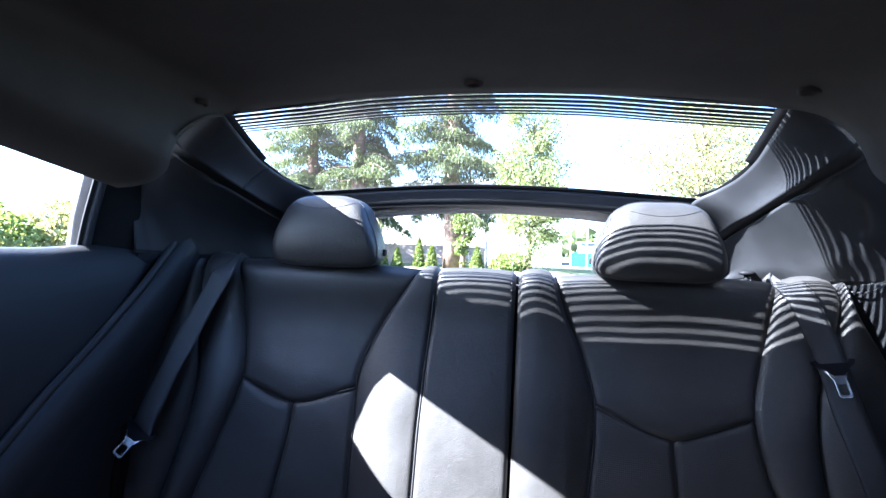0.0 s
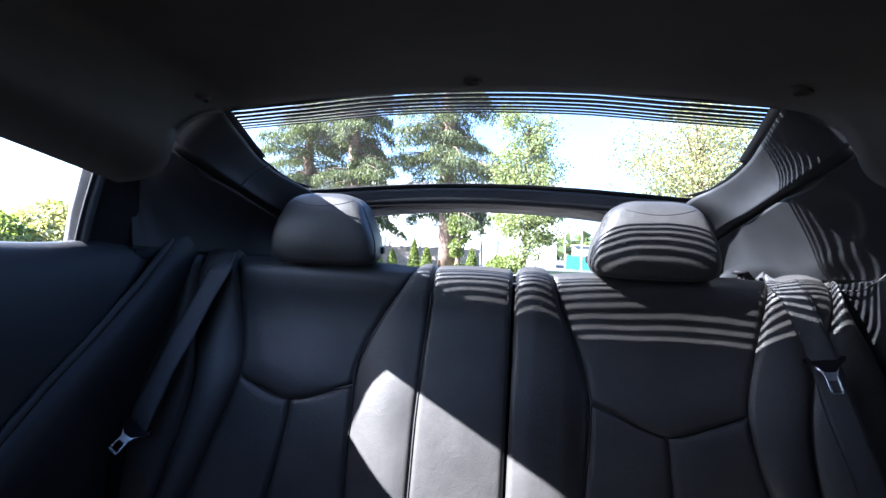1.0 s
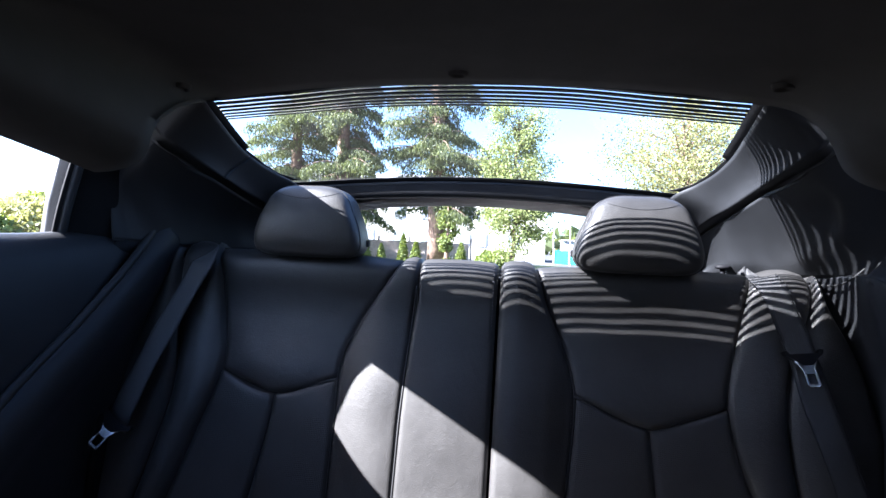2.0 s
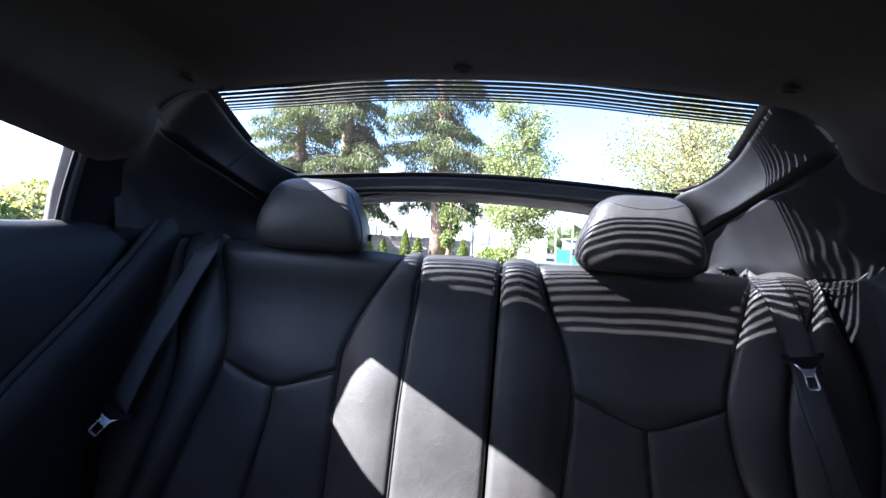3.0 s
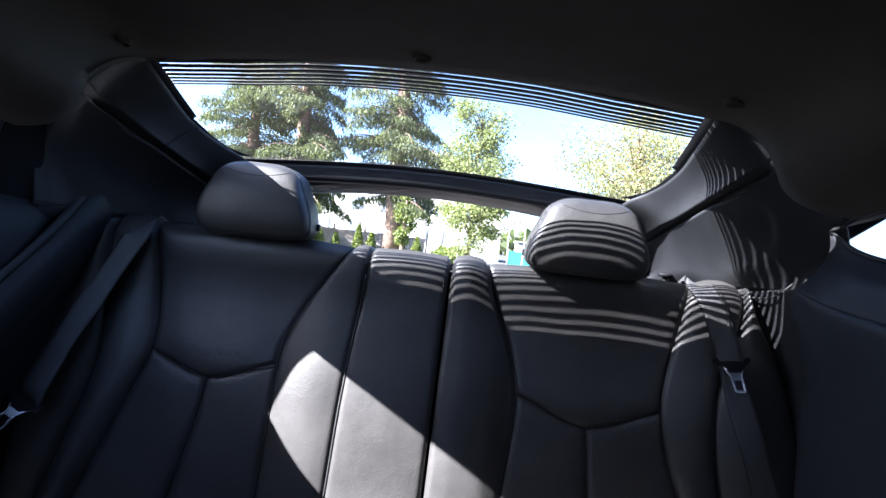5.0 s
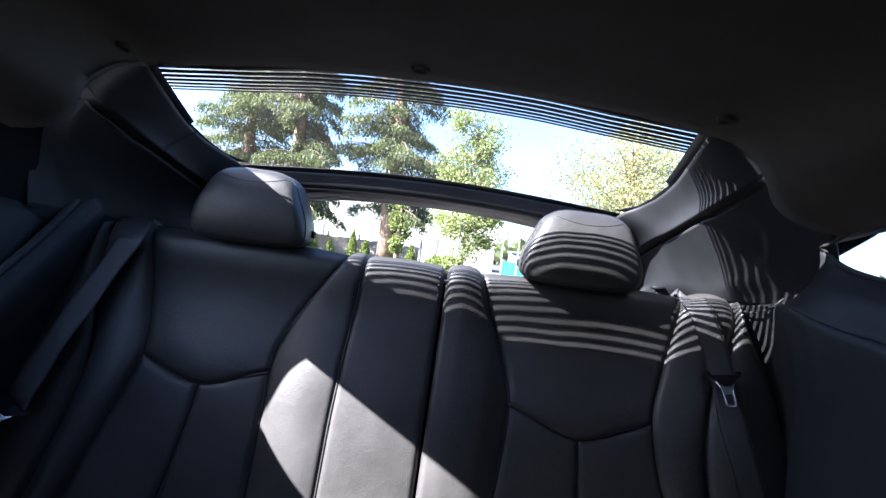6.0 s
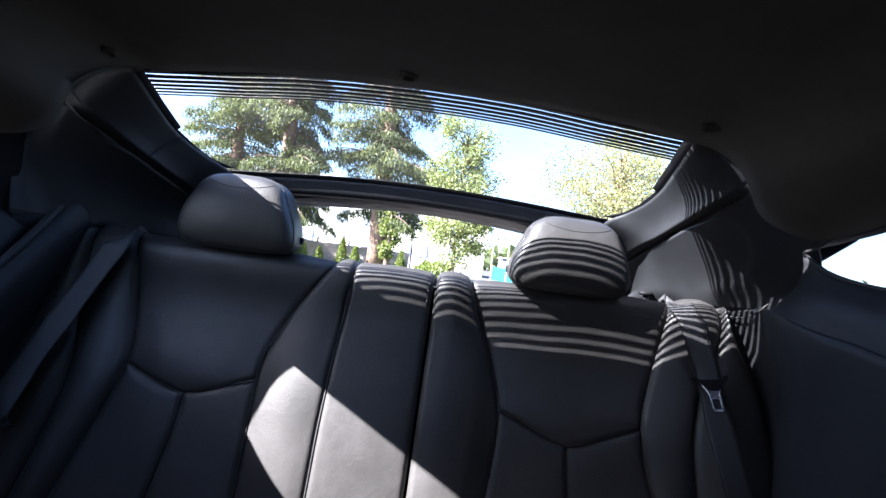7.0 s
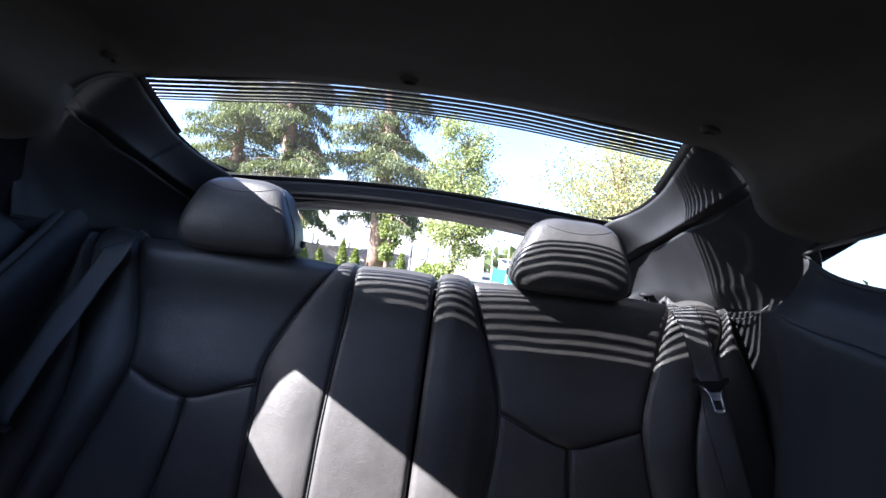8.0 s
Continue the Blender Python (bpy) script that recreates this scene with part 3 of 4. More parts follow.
# out of view; its rear end sets how much light the left window admits
tagged(box("left_window_blocker", (-0.89, -1.0, 0.95), (-0.75, 0.46, 1.24), PLASTIC_DARK), "dark unseen box added to shorten the left window and limit its light", "wall", kind="structure")


# ---- rear seat backs ----
PLANE = 0.20                                        # rearward lean per metre of height
S0, RADIUS = 0.938, 0.038


def profile(s):
    """Point (y, z) and outward normal of the seat face at height s; past S0 it rolls over the top."""
    ln = math.hypot(PLANE, 1)
    if s <= S0:
        return 1.065 + PLANE * (s - 0.84), s, -1 / ln, PLANE / ln
    y0, z0 = 1.065 + PLANE * (S0 - 0.84), S0
    phi = math.atan2(1, PLANE)
    arc = (s - S0) * ln
    cy, cz = y0 + RADIUS / ln, z0 - RADIUS * PLANE / ln
    g = min(arc / RADIUS, phi)
    ny, nz = -math.sin(phi - g), math.cos(phi - g)
    y, z = cy + RADIUS * ny, cz + RADIUS * nz
    rest = arc - RADIUS * g
    return y + rest, z - 0.1 * rest, ny, nz


def upright(p):
    """The upper part of the seat back stands steeper than the rest."""
    k = 0.970 * float(np.mean([np.interp(p[2] + d, (0.66, 0.72, 0.80, 0.86, 0.94), (1.0, 1.003, 1.014, 1.013, 0.990)) for d in (-0.03, -0.015, 0, 0.015, 0.03)]))
    return (0.10 + (p[0] - 0.10) * k, p[1] * k, 1.012 + (p[2] - 1.012) * k)


def panel(name, seat, left, right, low, high, puff, material, base=None, lean=0.0, nu=26, nv=40):
    """One upholstered panel: left and right are tables (s, x), low and high tables (u, s); puff its swelling in metres.
    base: table (x, forward shift) on which the panel sits."""
    us = [(1 - math.cos(math.pi * i / nu)) / 2 * 0.7 + 0.3 * i / nu for i in range(nu + 1)]
    vs = [(1 - math.cos(math.pi * i / nv)) / 2 * 0.5 + 0.5 * i / nv for i in range(nv + 1)]
    lx, ls = [p[1] for p in left], [p[0] for p in left]
    rx, rs = [p[1] for p in right], [p[0] for p in right]
    soft = lambda s, a, b: float(np.mean([np.interp(s + d, a, b) for d in (-0.02, -0.01, 0, 0.01, 0.02)]))
    rows = []
    for v in vs:
        row = []
        for u in us:
            s = mix(float(np.interp(u, *zip(*low))), float(np.interp(u, *zip(*high))), v)
            x = mix(soft(s, ls, lx), soft(s, rs, rx), u)
            wide = abs(soft(s, rs, rx) - soft(s, ls, lx))
            tall = float(np.interp(u, *zip(*high))) - float(np.interp(u, *zip(*low)))
            e = min(u * wide, (1 - u) * wide)
            ev = min(v * tall, (1 - v) * tall)
            up = min(u, 1 - u) * 2
            vp = min(min(v, 1 - v) * tall / 0.06, 1)
            h = puff * (1 - (1 - up) ** 2.2) * (0.35 + 0.65 * (1 - (1 - vp) ** 2))
            h -= 0.006 * math.exp(-(e / 0.005) ** 2) + 0.006 * math.exp(-(ev / 0.005) ** 2)
            h += 0.0007 * noise.noise((x * 22, s * 15, puff * 300)) + 0.0004 * noise.noise((x * 60, s * 45, 4))
            if base:
                h += float(np.interp(x, *zip(*base))) * (0.3 + 0.7 * min(max((0.99 - s) / 0.2, 0), 1))
            y, z, ny, nz = profile(s)
            row.append(upright((x, y + ny * h, z + nz * h)))
        rows.append(row)
    # skirt: the edges go back into the foam
    ring = [rows[0][i] for i in range(nu + 1)] + [rows[j][nu] for j in range(1, nv + 1)] + [rows[nv][i] for i in range(nu - 1, -1, -1)] + [rows[j][0] for j in range(nv - 1, 0, -1)]
    w = nu + 1
    verts = [p for r in rows for p in r]
    faces = [(j * w + i, j * w + i + 1, (j + 1) * w + i + 1, (j + 1) * w + i) for j in range(nv) for i in range(nu)]
    index = [i for i in range(w)] + [j * w + nu for j in range(1, nv + 1)] + [nv * w + i for i in range(nu - 1, -1, -1)] + [j * w for j in range(nv - 1, 0, -1)]
    first = len(verts)
    for x, y, z in ring:
        verts.append((x, y + 0.03, z - 0.014))
    m = len(index)
    for k in range(m):
        faces.append((index[(k + 1) % m], index[k], first + k, first + (k + 1) % m))
    faces.append(tuple(range(first, first + m)))
    return link(name, verts, faces, material, seat)


def seam(seat, pts, radius=0.0022, back=0.004):
    """Piping along (x, s) points of the seat face."""
    out = []
    for x, s in curve([(a, b, 0) for a, b in pts], 40)[:, :2]:
        y, z, ny, nz = profile(float(s))
        out.append(upright((x, y - ny * back, z - nz * back)))
    tube("piping", out, radius, PIPING, seat, 6)


THREAD = grained("grey_thread", (0.10, 0.10, 0.11), 0.7, 900, 0.0003)


def stitches(seat, pts, lift, pitch=0.0062):
    """A row of short threads along (x, s) points of the seat face; one joined mesh."""
    line = []
    for x, s in curve([(a, b, 0) for a, b in pts], 160)[:, :2]:
        y, z, ny, nz = profile(float(s))
        line.append(Vector(upright((x, y + ny * lift, z + nz * lift))))
    verts, faces, run = [], [], 0.0
    for a, b in zip(line, line[1:]):
        run += (b - a).length
        if run < pitch:
            continue
        run = 0.0
        t = (b - a).normalized() * 0.0019
        side, out = Vector((0, -0.2, -1)).cross(t).normalized() * 0.0006, Vector((0, -0.0007, 0.0001))
        k = len(verts)
        verts += [a - t - side, a - t + side, a + t + side, a + t - side, a - t * 0.6 + out, a + t * 0.6 + out]
        faces += [(k, k + 1, k + 4), (k + 1, k + 2, k + 5, k + 4), (k + 2, k + 3, k + 5), (k + 3, k, k + 4, k + 5)]
    link("stitching", verts, faces, THREAD, seat)


TOP, FOOT = 1.03, 0.33


def seat_side(sgn, seat):
    """Insert, bolster and side panels of one seating place (mirrored by sgn)."""
    if sgn < 0:
        inner = [(0.296, 0.270), (0.474, 0.274), (0.564, 0.275), (0.622, 0.275), (0.693, 0.277), (0.742, 0.273), (0.806, 0.247), (0.870, 0.212), (0.936, 0.171), (1.049, 0.115)]
        outer = [(0.296, 0.665), (0.448, 0.624), (0.493, 0.611), (0.576, 0.587), (0.643, 0.567), (0.700, 0.553), (0.737, 0.551), (0.788, 0.558), (0.853, 0.574), (0.918, 0.594), (0.969, 0.615), (1.049, 0.645)]
        third = [(0.296, 0.720), (0.515, 0.677), (0.574, 0.666), (0.634, 0.656), (0.682, 0.655), (0.732, 0.658), (0.807, 0.669), (0.900, 0.690), (1.049, 0.713)]
        rim = [(0.296, 0.871), (0.556, 0.821), (0.790, 0.772), (0.898, 0.738), (0.949, 0.722), (1.049, 0.718)]
        mid = [(0.296, 0.475), (0.456, 0.447), (0.550, 0.432), (0.599, 0.425), (0.660, 0.422)]
        vee = [(0.0, 0.697), (0.116, 0.687), (0.26, 0.674), (0.447, 0.657), (0.54, 0.655), (0.647, 0.660), (0.807, 0.678), (1.0, 0.702)]
        split = 0.527
    else:
        inner = [(0.296, 0.215), (0.521, 0.234), (0.606, 0.243), (0.650, 0.246), (0.706, 0.247), (0.740, 0.241), (0.785, 0.227), (0.831, 0.208), (0.890, 0.180), (0.953, 0.163), (1.049, 0.145)]
        outer = [(0.296, 0.690), (0.555, 0.581), (0.573, 0.573), (0.613, 0.561), (0.664, 0.551), (0.706, 0.546), (0.738, 0.546), (0.783, 0.554), (0.840, 0.567), (0.874, 0.577), (0.921, 0.588), (0.965, 0.603), (1.049, 0.640)]
        third = [(0.296, 0.690), (0.568, 0.656), (0.645, 0.647), (0.696, 0.646), (0.748, 0.651), (0.791, 0.657), (0.891, 0.695), (0.931, 0.708), (1.049, 0.716)]
        rim = [(0.296, 0.880), (0.556, 0.830), (0.740, 0.783), (0.799, 0.772), (0.855, 0.757), (0.893, 0.742), (0.941, 0.724), (1.049, 0.728)]
        mid = [(0.296, 0.430), (0.536, 0.407), (0.577, 0.403), (0.655, 0.397)]
        vee = [(0.0, 0.704), (0.128, 0.689), (0.282, 0.670), (0.393, 0.659), (0.503, 0.653), (0.617, 0.661), (0.765, 0.679), (0.916, 0.696), (1.0, 0.706)]
        split = 0.503
    base = [(-0.76, 0.052), (-0.70, 0.045), (-0.62, 0.024), (-0.57, 0.015), (-0.54, 0.012), (-0.45, 0.006), (-0.32, 0.0), (0.32, 0.0), (0.45, 0.006), (0.54, 0.012), (0.57, 0.015), (0.62, 0.024), (0.70, 0.045), (0.76, 0.052)]
    mir = lambda tab: [(s, sgn * x) for s, x in tab]
    pair_of = lambda a, b: (mir(a), mir(b)) if sgn > 0 else (mir(b), mir(a))
    vee_half = lambda part_of: [(u, float(np.interp(mix(*part_of, u), *zip(*vee)))) for u in np.linspace(0, 1, 7)]
    l, r = pair_of(inner, outer)
    panel("upper_insert", seat, l, r, vee, [(0, TOP), (1, TOP)], 0.012, LEATHER, base)
    for a, b, half in ((inner, mid, (0, split)), (mid, outer, (split, 1))):
        l, r = pair_of(a, b)
        hl = vee_half(half) if sgn > 0 else [(1 - u, s) for u, s in vee_half(half)][::-1]
        panel("lower_insert", seat, l, r, [(0, FOOT), (1, FOOT)], hl, 0.005, PERFORATED, base, nu=18, nv=30)
    l, r = pair_of(outer, third)
    panel("outer_bolster", seat, l, r, [(0, FOOT), (1, FOOT)], [(0, TOP), (1, TOP)], 0.014, LEATHER, base)
    l, r = pair_of(third, rim)
    panel("side_bolster", seat, l, r, [(0, FOOT), (1, FOOT)], [(0, TOP), (1, TOP)], 0.014, LEATHER, base, nu=18)
    for tab in (inner, outer):
        seam(seat, [(sgn * x, s) for s, x in tab if s < 1.0])
    seam(seat, [(sgn * float(np.interp(s, *zip(*third))), s) for s in (0.42, 0.55, 0.7, 0.8, 0.9, 0.96)], back=-0.018)
    seam(seat, [(sgn * mix(float(np.interp(0.68, *zip(*inner))), float(np.interp(0.68, *zip(*outer))), u), s) for u, s in vee], 0.003)
    seam(seat, [(sgn * x, s) for s, x in mid], 0.002)
    return mir(inner)


def back_shell(seat, x0, x1):
    box("back_board", (x0 + 0.012, 1.13, 0.40), (x1 - 0.012, 1.20, 0.94), CARPET, seat, 0.012)


large_back = thing("rear_bench", "wide black leather rear seat back, sunlit in its middle", "bench", "rear seat backs", at=(0, 0, 0))
MIDDLE = [(-0.26, 0.0), (-0.24, 0.005), (-0.22, 0.0095), (-0.20, 0.013), (-0.18, 0.0155), (-0.16, 0.017), (-0.13, 0.018), (0.05, 0.018), (0.12, 0.018), (0.19, 0.012), (0.23, 0.0)]
inner = seat_side(-1, large_back)
centre_l = [(0.296, -0.127), (0.492, -0.125), (0.625, -0.124), (0.694, -0.121), (0.752, -0.118), (0.837, -0.112), (0.913, -0.109), (1.049, -0.105)]
centre_r = [(0.296, 0.0715), (1.049, 0.0725)]
panel("inner_bolster", large_back, inner, centre_l, [(0, FOOT), (1, FOOT)], [(0, TOP), (1, TOP)], 0.006, LEATHER, MIDDLE)
panel("centre_panel", large_back, centre_l, centre_r, [(0, FOOT), (1, FOOT)], [(0, TOP), (1, TOP)], 0.005, LEATHER, MIDDLE)
seam(large_back, [(x, s) for s, x in centre_l if s < 1.0], back=-0.014)
back_shell(large_back, -0.73, 0.104)
small_back = thing("rear_bench", "narrow black leather rear seat back striped by sunlight", "bench", "rear seat backs", at=(0, 0, 0))
inner = seat_side(1, small_back)
edge_l = [(0.296, 0.0775), (1.049, 0.0795)]
panel("inner_bolster", small_back, edge_l, inner, [(0, FOOT), (1, FOOT)], [(0, TOP), (1, TOP)], 0.010, LEATHER, MIDDLE)
back_shell(small_back, 0.086, 0.73)
stitches(small_back, [(0.086, s) for s in (0.40, 0.55, 0.70, 0.85, 0.95, 0.985)], 0.012)
stitches(small_back, [(float(np.interp(s, *zip(*inner))) - 0.006, s) for s in (0.55, 0.65, 0.75, 0.85, 0.93, 0.975)], 0.006)
stitches(large_back, [(0.064, s) for s in (0.40, 0.55, 0.70, 0.85, 0.95, 0.985)], 0.016)

cushion = thing("rear_seat_cushion", "black leather rear bench cushion below the seat backs", "seat")
for x0, x1 in ((-0.66, -0.12), (-0.11, 0.11), (0.12, 0.66)):
    box("cushion_panel", (x0, 0.40, 0.26), (x1, 0.93, 0.35), LEATHER, cushion, 0.03)


# ---- headrests ----
def headrest(x, label):
    """A padded trapezium with soft corners: front face, seam, side band, back."""
    t = thing("headrest", label, "headrest", "rear headrests", at=(x, 1.036, 1.050))
    half = [(0.0, 0.0805), (0.045, 0.0795), (0.071, 0.0720), (0.090, 0.0560), (0.104, 0.0270), (0.115, 0.0040), (0.1225, -0.0180), (0.126, -0.0400), (0.1245, -0.0580), (0.112, -0.0720), (0.085, -0.0790), (0.0, -0.0805)]
    right = curve([(a, 0, b) for a, b in half], 41)
    ring = [Vector(p) for p in right] + [Vector((-p[0], 0, p[2])) for p in right[::-1][1:-1]]
    tips = np.array([math.atan2(p.z, p.x) for p in ring])
    lengths = np.array([p.length for p in ring])
    order = np.argsort(tips)

    def shaped(px, depth, pz):
        """Top and bottom roll back, the face bulges, the leather has faint dents."""
        front = max(-depth, 0) / 0.055
        y = depth + front * (0.020 * max(pz / 0.08, 0) ** 2 + 0.014 * max(-pz / 0.08, 0) ** 2.4 + 0.010 * (px / 0.126) ** 2)
        y += 0.0010 * noise.noise((px * 20 + x * 7, 0, pz * 20)) * front
        return Vector((px, y + 0.05 * pz, pz))

    steps = [(0.015, -0.0560)] + [(g, -0.0560 + 0.010 * g ** 4) for g in np.linspace(0.06, 0.86, 17)]
    steps += [(0.895, -0.0485), (0.925, -0.0455), (0.952, -0.0410), (0.972, -0.0350), (0.985, -0.0285), (0.9865, -0.0262), (0.992, -0.0235), (0.999, -0.016), (1.0, -0.002), (1.0, 0.015), (0.995, 0.030), (0.975, 0.045), (0.93, 0.057), (0.85, 0.064), (0.6, 0.068), (0.02, 0.069)]
    rows = [[shaped(p.x * g, d, p.z * g) for p in ring] for g, d in steps]
    sheet("cushion", rows, LEATHER, t, loop=True)
    tube("seam", [shaped(p.x * 0.988, -0.0268, p.z * 0.988) for p in ring], 0.0014, PIPING, t, 6, loop=True)

    def face(px, pz):
        g = math.hypot(px, pz) / float(np.interp(math.atan2(pz, px), tips[order], lengths[order]))
        return shaped(px, float(np.interp(g, [q[0] for q in steps[:24]], [q[1] for q in steps[:24]])) - 0.0004, pz)

    tube("top_stitch", [face(0.078 * u, 0.066 - 0.016 * (1 - u * u)) for u in np.linspace(-1, 1, 24)], 0.0006, PIPING, t, 5)
    for s in (-0.055, 0.055):
        tube("post", [(s, 0.030, -0.06), (s, 0.034, -0.09), (s, 0.036, -0.12)], 0.006, CHROME, t, 10)
        tube("post_guide", [(s, 0.032, -0.084), (s, 0.034, -0.096)], 0.011, PLASTIC_DARK, t, 12)
    side = 1 if x < 0 else -1
    box("tilt_button", (side * 0.1235 - 0.006, 0.018, -0.052), (side * 0.1235 + 0.008, 0.034, -0.036), PLASTIC_DARK, t, 0.003)


headrest(-0.3555, "rounded black leather headrest with a stitched edge, in shade")
headrest(0.3555, "rounded black leather headrest striped by sunlight")


# ---- seat belts ----
def seat_belt(points, width, tongue_at, turn, label, guide, lift, nod, yaw=0, tip_len=0.065):
    t = thing("seat_belt", label, "seat belt", "rear seat belts")
    p = curve(points, 50)
    p = drawn(p, 1 - np.clip((p[:, 1] - 1.10) / -0.08, 0, 1) * lift)
    tongue_at = drawn([tongue_at], 1 - lift)[0]
    rows_f = []
    for k, v in enumerate(p):
        a, b = p[max(k - 1, 0)], p[min(k + 1, len(p) - 1)]
        tan = Vector(b - a).normalized()
        face = Vector((0, -1, 0.47)).normalized()
        s = tan.cross(face).normalized()
        rows_f.append([tuple(Vector(v) + s * (width * u / 2) + face * (0.0015 * math.sin(k * 0.5) * u)) for u in np.linspace(-1, 1, 7)])
    sheet("webbing", rows_f, WEBBING, t, 0.0014)
    for u in (0, -1):
        tube("selvedge", [r[u] for r in rows_f], 0.0011, PIPING, t, 5)
    # tongue: plastic grip with a steel plate that has a slot
    o = Vector(tongue_at)
    m = Matrix.Translation(o) @ Matrix.Rotation(radians(yaw), 4, 'Z') @ Matrix.Rotation(-math.atan(0.47) - radians(nod), 4, 'X') @ Matrix.Rotation(radians(turn), 4, 'Y') @ Matrix.Scale(0.84, 4)
    bm = bmesh.new()
    outline = [(-0.034, 0.012), (-0.031, 0.003), (-0.020, -0.006), (-0.012, -0.016), (-0.008, -0.020), (0.008, -0.020), (0.012, -0.016), (0.020, -0.006), (0.031, 0.003), (0.034, 0.012), (0.028, 0.014), (0.024, 0.006), (-0.024, 0.006), (-0.028, 0.014)]
    vs = [[bm.verts.new(m @ Vector((x * 1.25, yy, z))) for x, z in outline] for yy in (-0.007, 0.004)]
    bm.faces.new(vs[0]); bm.faces.new(vs[1][::-1])
    for i in range(len(outline)):
        j = (i + 1) % len(outline)
        bm.faces.new((vs[0][j], vs[0][i], vs[1][i], vs[1][j]))
    bmesh.ops.triangulate(bm, faces=[f for f in bm.faces if len(f.verts) > 4])
    grip = part("tongue", bm, PLASTIC_DARK, t)
    bm = bmesh.new()
    L = tip_len
    rings = []
    rim_lines = []
    for k, inset in enumerate((0.0, 0.0042)):
        pts = [(-0.023, -0.008), (0.023, -0.008), (0.0125 - inset, -0.028), (0.0125 - inset, -L + 0.004 + inset), (0.009 - inset * 0.6, -L + inset * 1.3), (-0.009 + inset * 0.6, -L + inset * 1.3), (-0.0125 + inset, -L + 0.004 + inset), (-0.0125 + inset, -0.028)]
        if k:
            pts = [(max(min(x, 0.0083), -0.0083), min(z, -0.038)) for x, z in pts]
        rings.append([[bm.verts.new(m @ Vector((x, yy, z))) for x, z in pts] for yy in (-0.0045, -0.002)])
        rim_lines.append([m @ Vector((x, -0.0045, z)) for x, z in (pts if k else pts[2:] + pts[:2])])
    for i in range(8):
        j = (i + 1) % 8
        bm.faces.new((rings[0][0][i], rings[0][0][j], rings[1][0][j], rings[1][0][i]))
        bm.faces.new((rings[0][1][j], rings[0][1][i], rings[1][1][i], rings[1][1][j]))
        bm.faces.new((rings[0][0][j], rings[0][0][i], rings[0][1][i], rings[0][1][j]))
        bm.faces.new((rings[1][0][i], rings[1][0][j], rings[1][1][j], rings[1][1][i]))
    part("latch_plate", bm, CHROME, grip, "bright steel latch plate with a slot")
    tube("plate_edge", rim_lines[0][-1:] + rim_lines[0][:-1], 0.0012, CHROME, grip, 6)
    g = Vector(guide)
    bm = bmesh.new()
    bmesh.ops.create_cube(bm, size=1, matrix=Matrix.LocRotScale(g, None, (0.062, 0.03, 0.012)))
    bmesh.ops.bevel(bm, geom=bm.edges, offset=0.004, segments=2, affect='EDGES', profile=0.5)
    part("belt_guide", bm, PLASTIC_DARK, t)


seat_belt(((0.622, 1.150, 0.960), (0.612, 1.090, 0.979), (0.601, 1.050, 0.978), (0.605, 1.040, 0.974), (0.609, 1.030, 0.966), (0.614, 1.021, 0.954), (0.626, 1.014, 0.925), (0.642, 1.012, 0.886), (0.652, 1.012, 0.867), (0.657, 1.009, 0.849), (0.665, 1.002, 0.823), (0.667, 0.989, 0.797), (0.673, 0.970, 0.754), (0.688, 0.945, 0.688), (0.710, 0.924, 0.607), (0.735, 0.900, 0.520)), 0.053, (0.656, 0.990, 0.832), -8,
          "black webbing seat belt hanging over the seat with its steel tongue", (0.625, 1.105, 0.978), 0.015, 0)
seat_belt(((-0.640, 1.150, 0.955), (-0.632, 1.095, 0.974), (-0.615, 1.050, 0.966), (-0.612, 1.020, 0.943), (-0.632, 1.010, 0.895), (-0.660, 0.978, 0.807), (-0.678, 0.947, 0.737), (-0.694, 0.925, 0.674), (-0.706, 0.908, 0.622), (-0.712, 0.905, 0.585)), 0.050, (-0.705, 0.893, 0.606), 36,
          "black webbing seat belt beside the door with bright steel tongue", (-0.635, 1.115, 0.972), 0.035, -3, 20)

# small turning hook on the shelf edge
hook = thing("shelf_hook", "small black plastic hook beside the headrest", "hook", at=(0.598, 1.215, 0.981))
tube("stem", [(0, 0, -0.012), (0, 0, 0.006)], 0.006, PLASTIC_DARK, hook, 10)
sheet("head", [[(r * 1.25 * math.cos(a), r * math.sin(a), z) for a in np.linspace(0, 2 * math.pi, 20, endpoint=False)] for r, z in ((0.004, 0.004), (0.013, 0.006), (0.015, 0.011), (0.012, 0.015), (0.002, 0.016))], PLASTIC_DARK, hook, loop=True)

# ---- outside ----
ground = tagged(sheet("ground", [[(x, y, -0.02) for x in (-1500, -60, 0, 60, 1500)] for y in (-1500, -60, 0, 60, 1500)], ASPHALT, None), "grey asphalt of a wide car park", "ground", kind="structure")
verge = tagged(sheet("ground_verge", [[(x, y, 0.02 + 0.10 * noise.noise((x * 0.2, y * 0.2, 0)) ** 2) for x in np.linspace(-40, 40, 40)] for y in np.linspace(21.5, 34, 10)], GRASS, None), "dry grass verge below the trees", "grass", kind="structure")
kerb = tagged(box("kerb", (-40, 21.2, -0.02), (40, 21.5, 0.13), RENDERED, None, 0.02), "pale concrete kerb along the verge", "kerb", kind="structure")


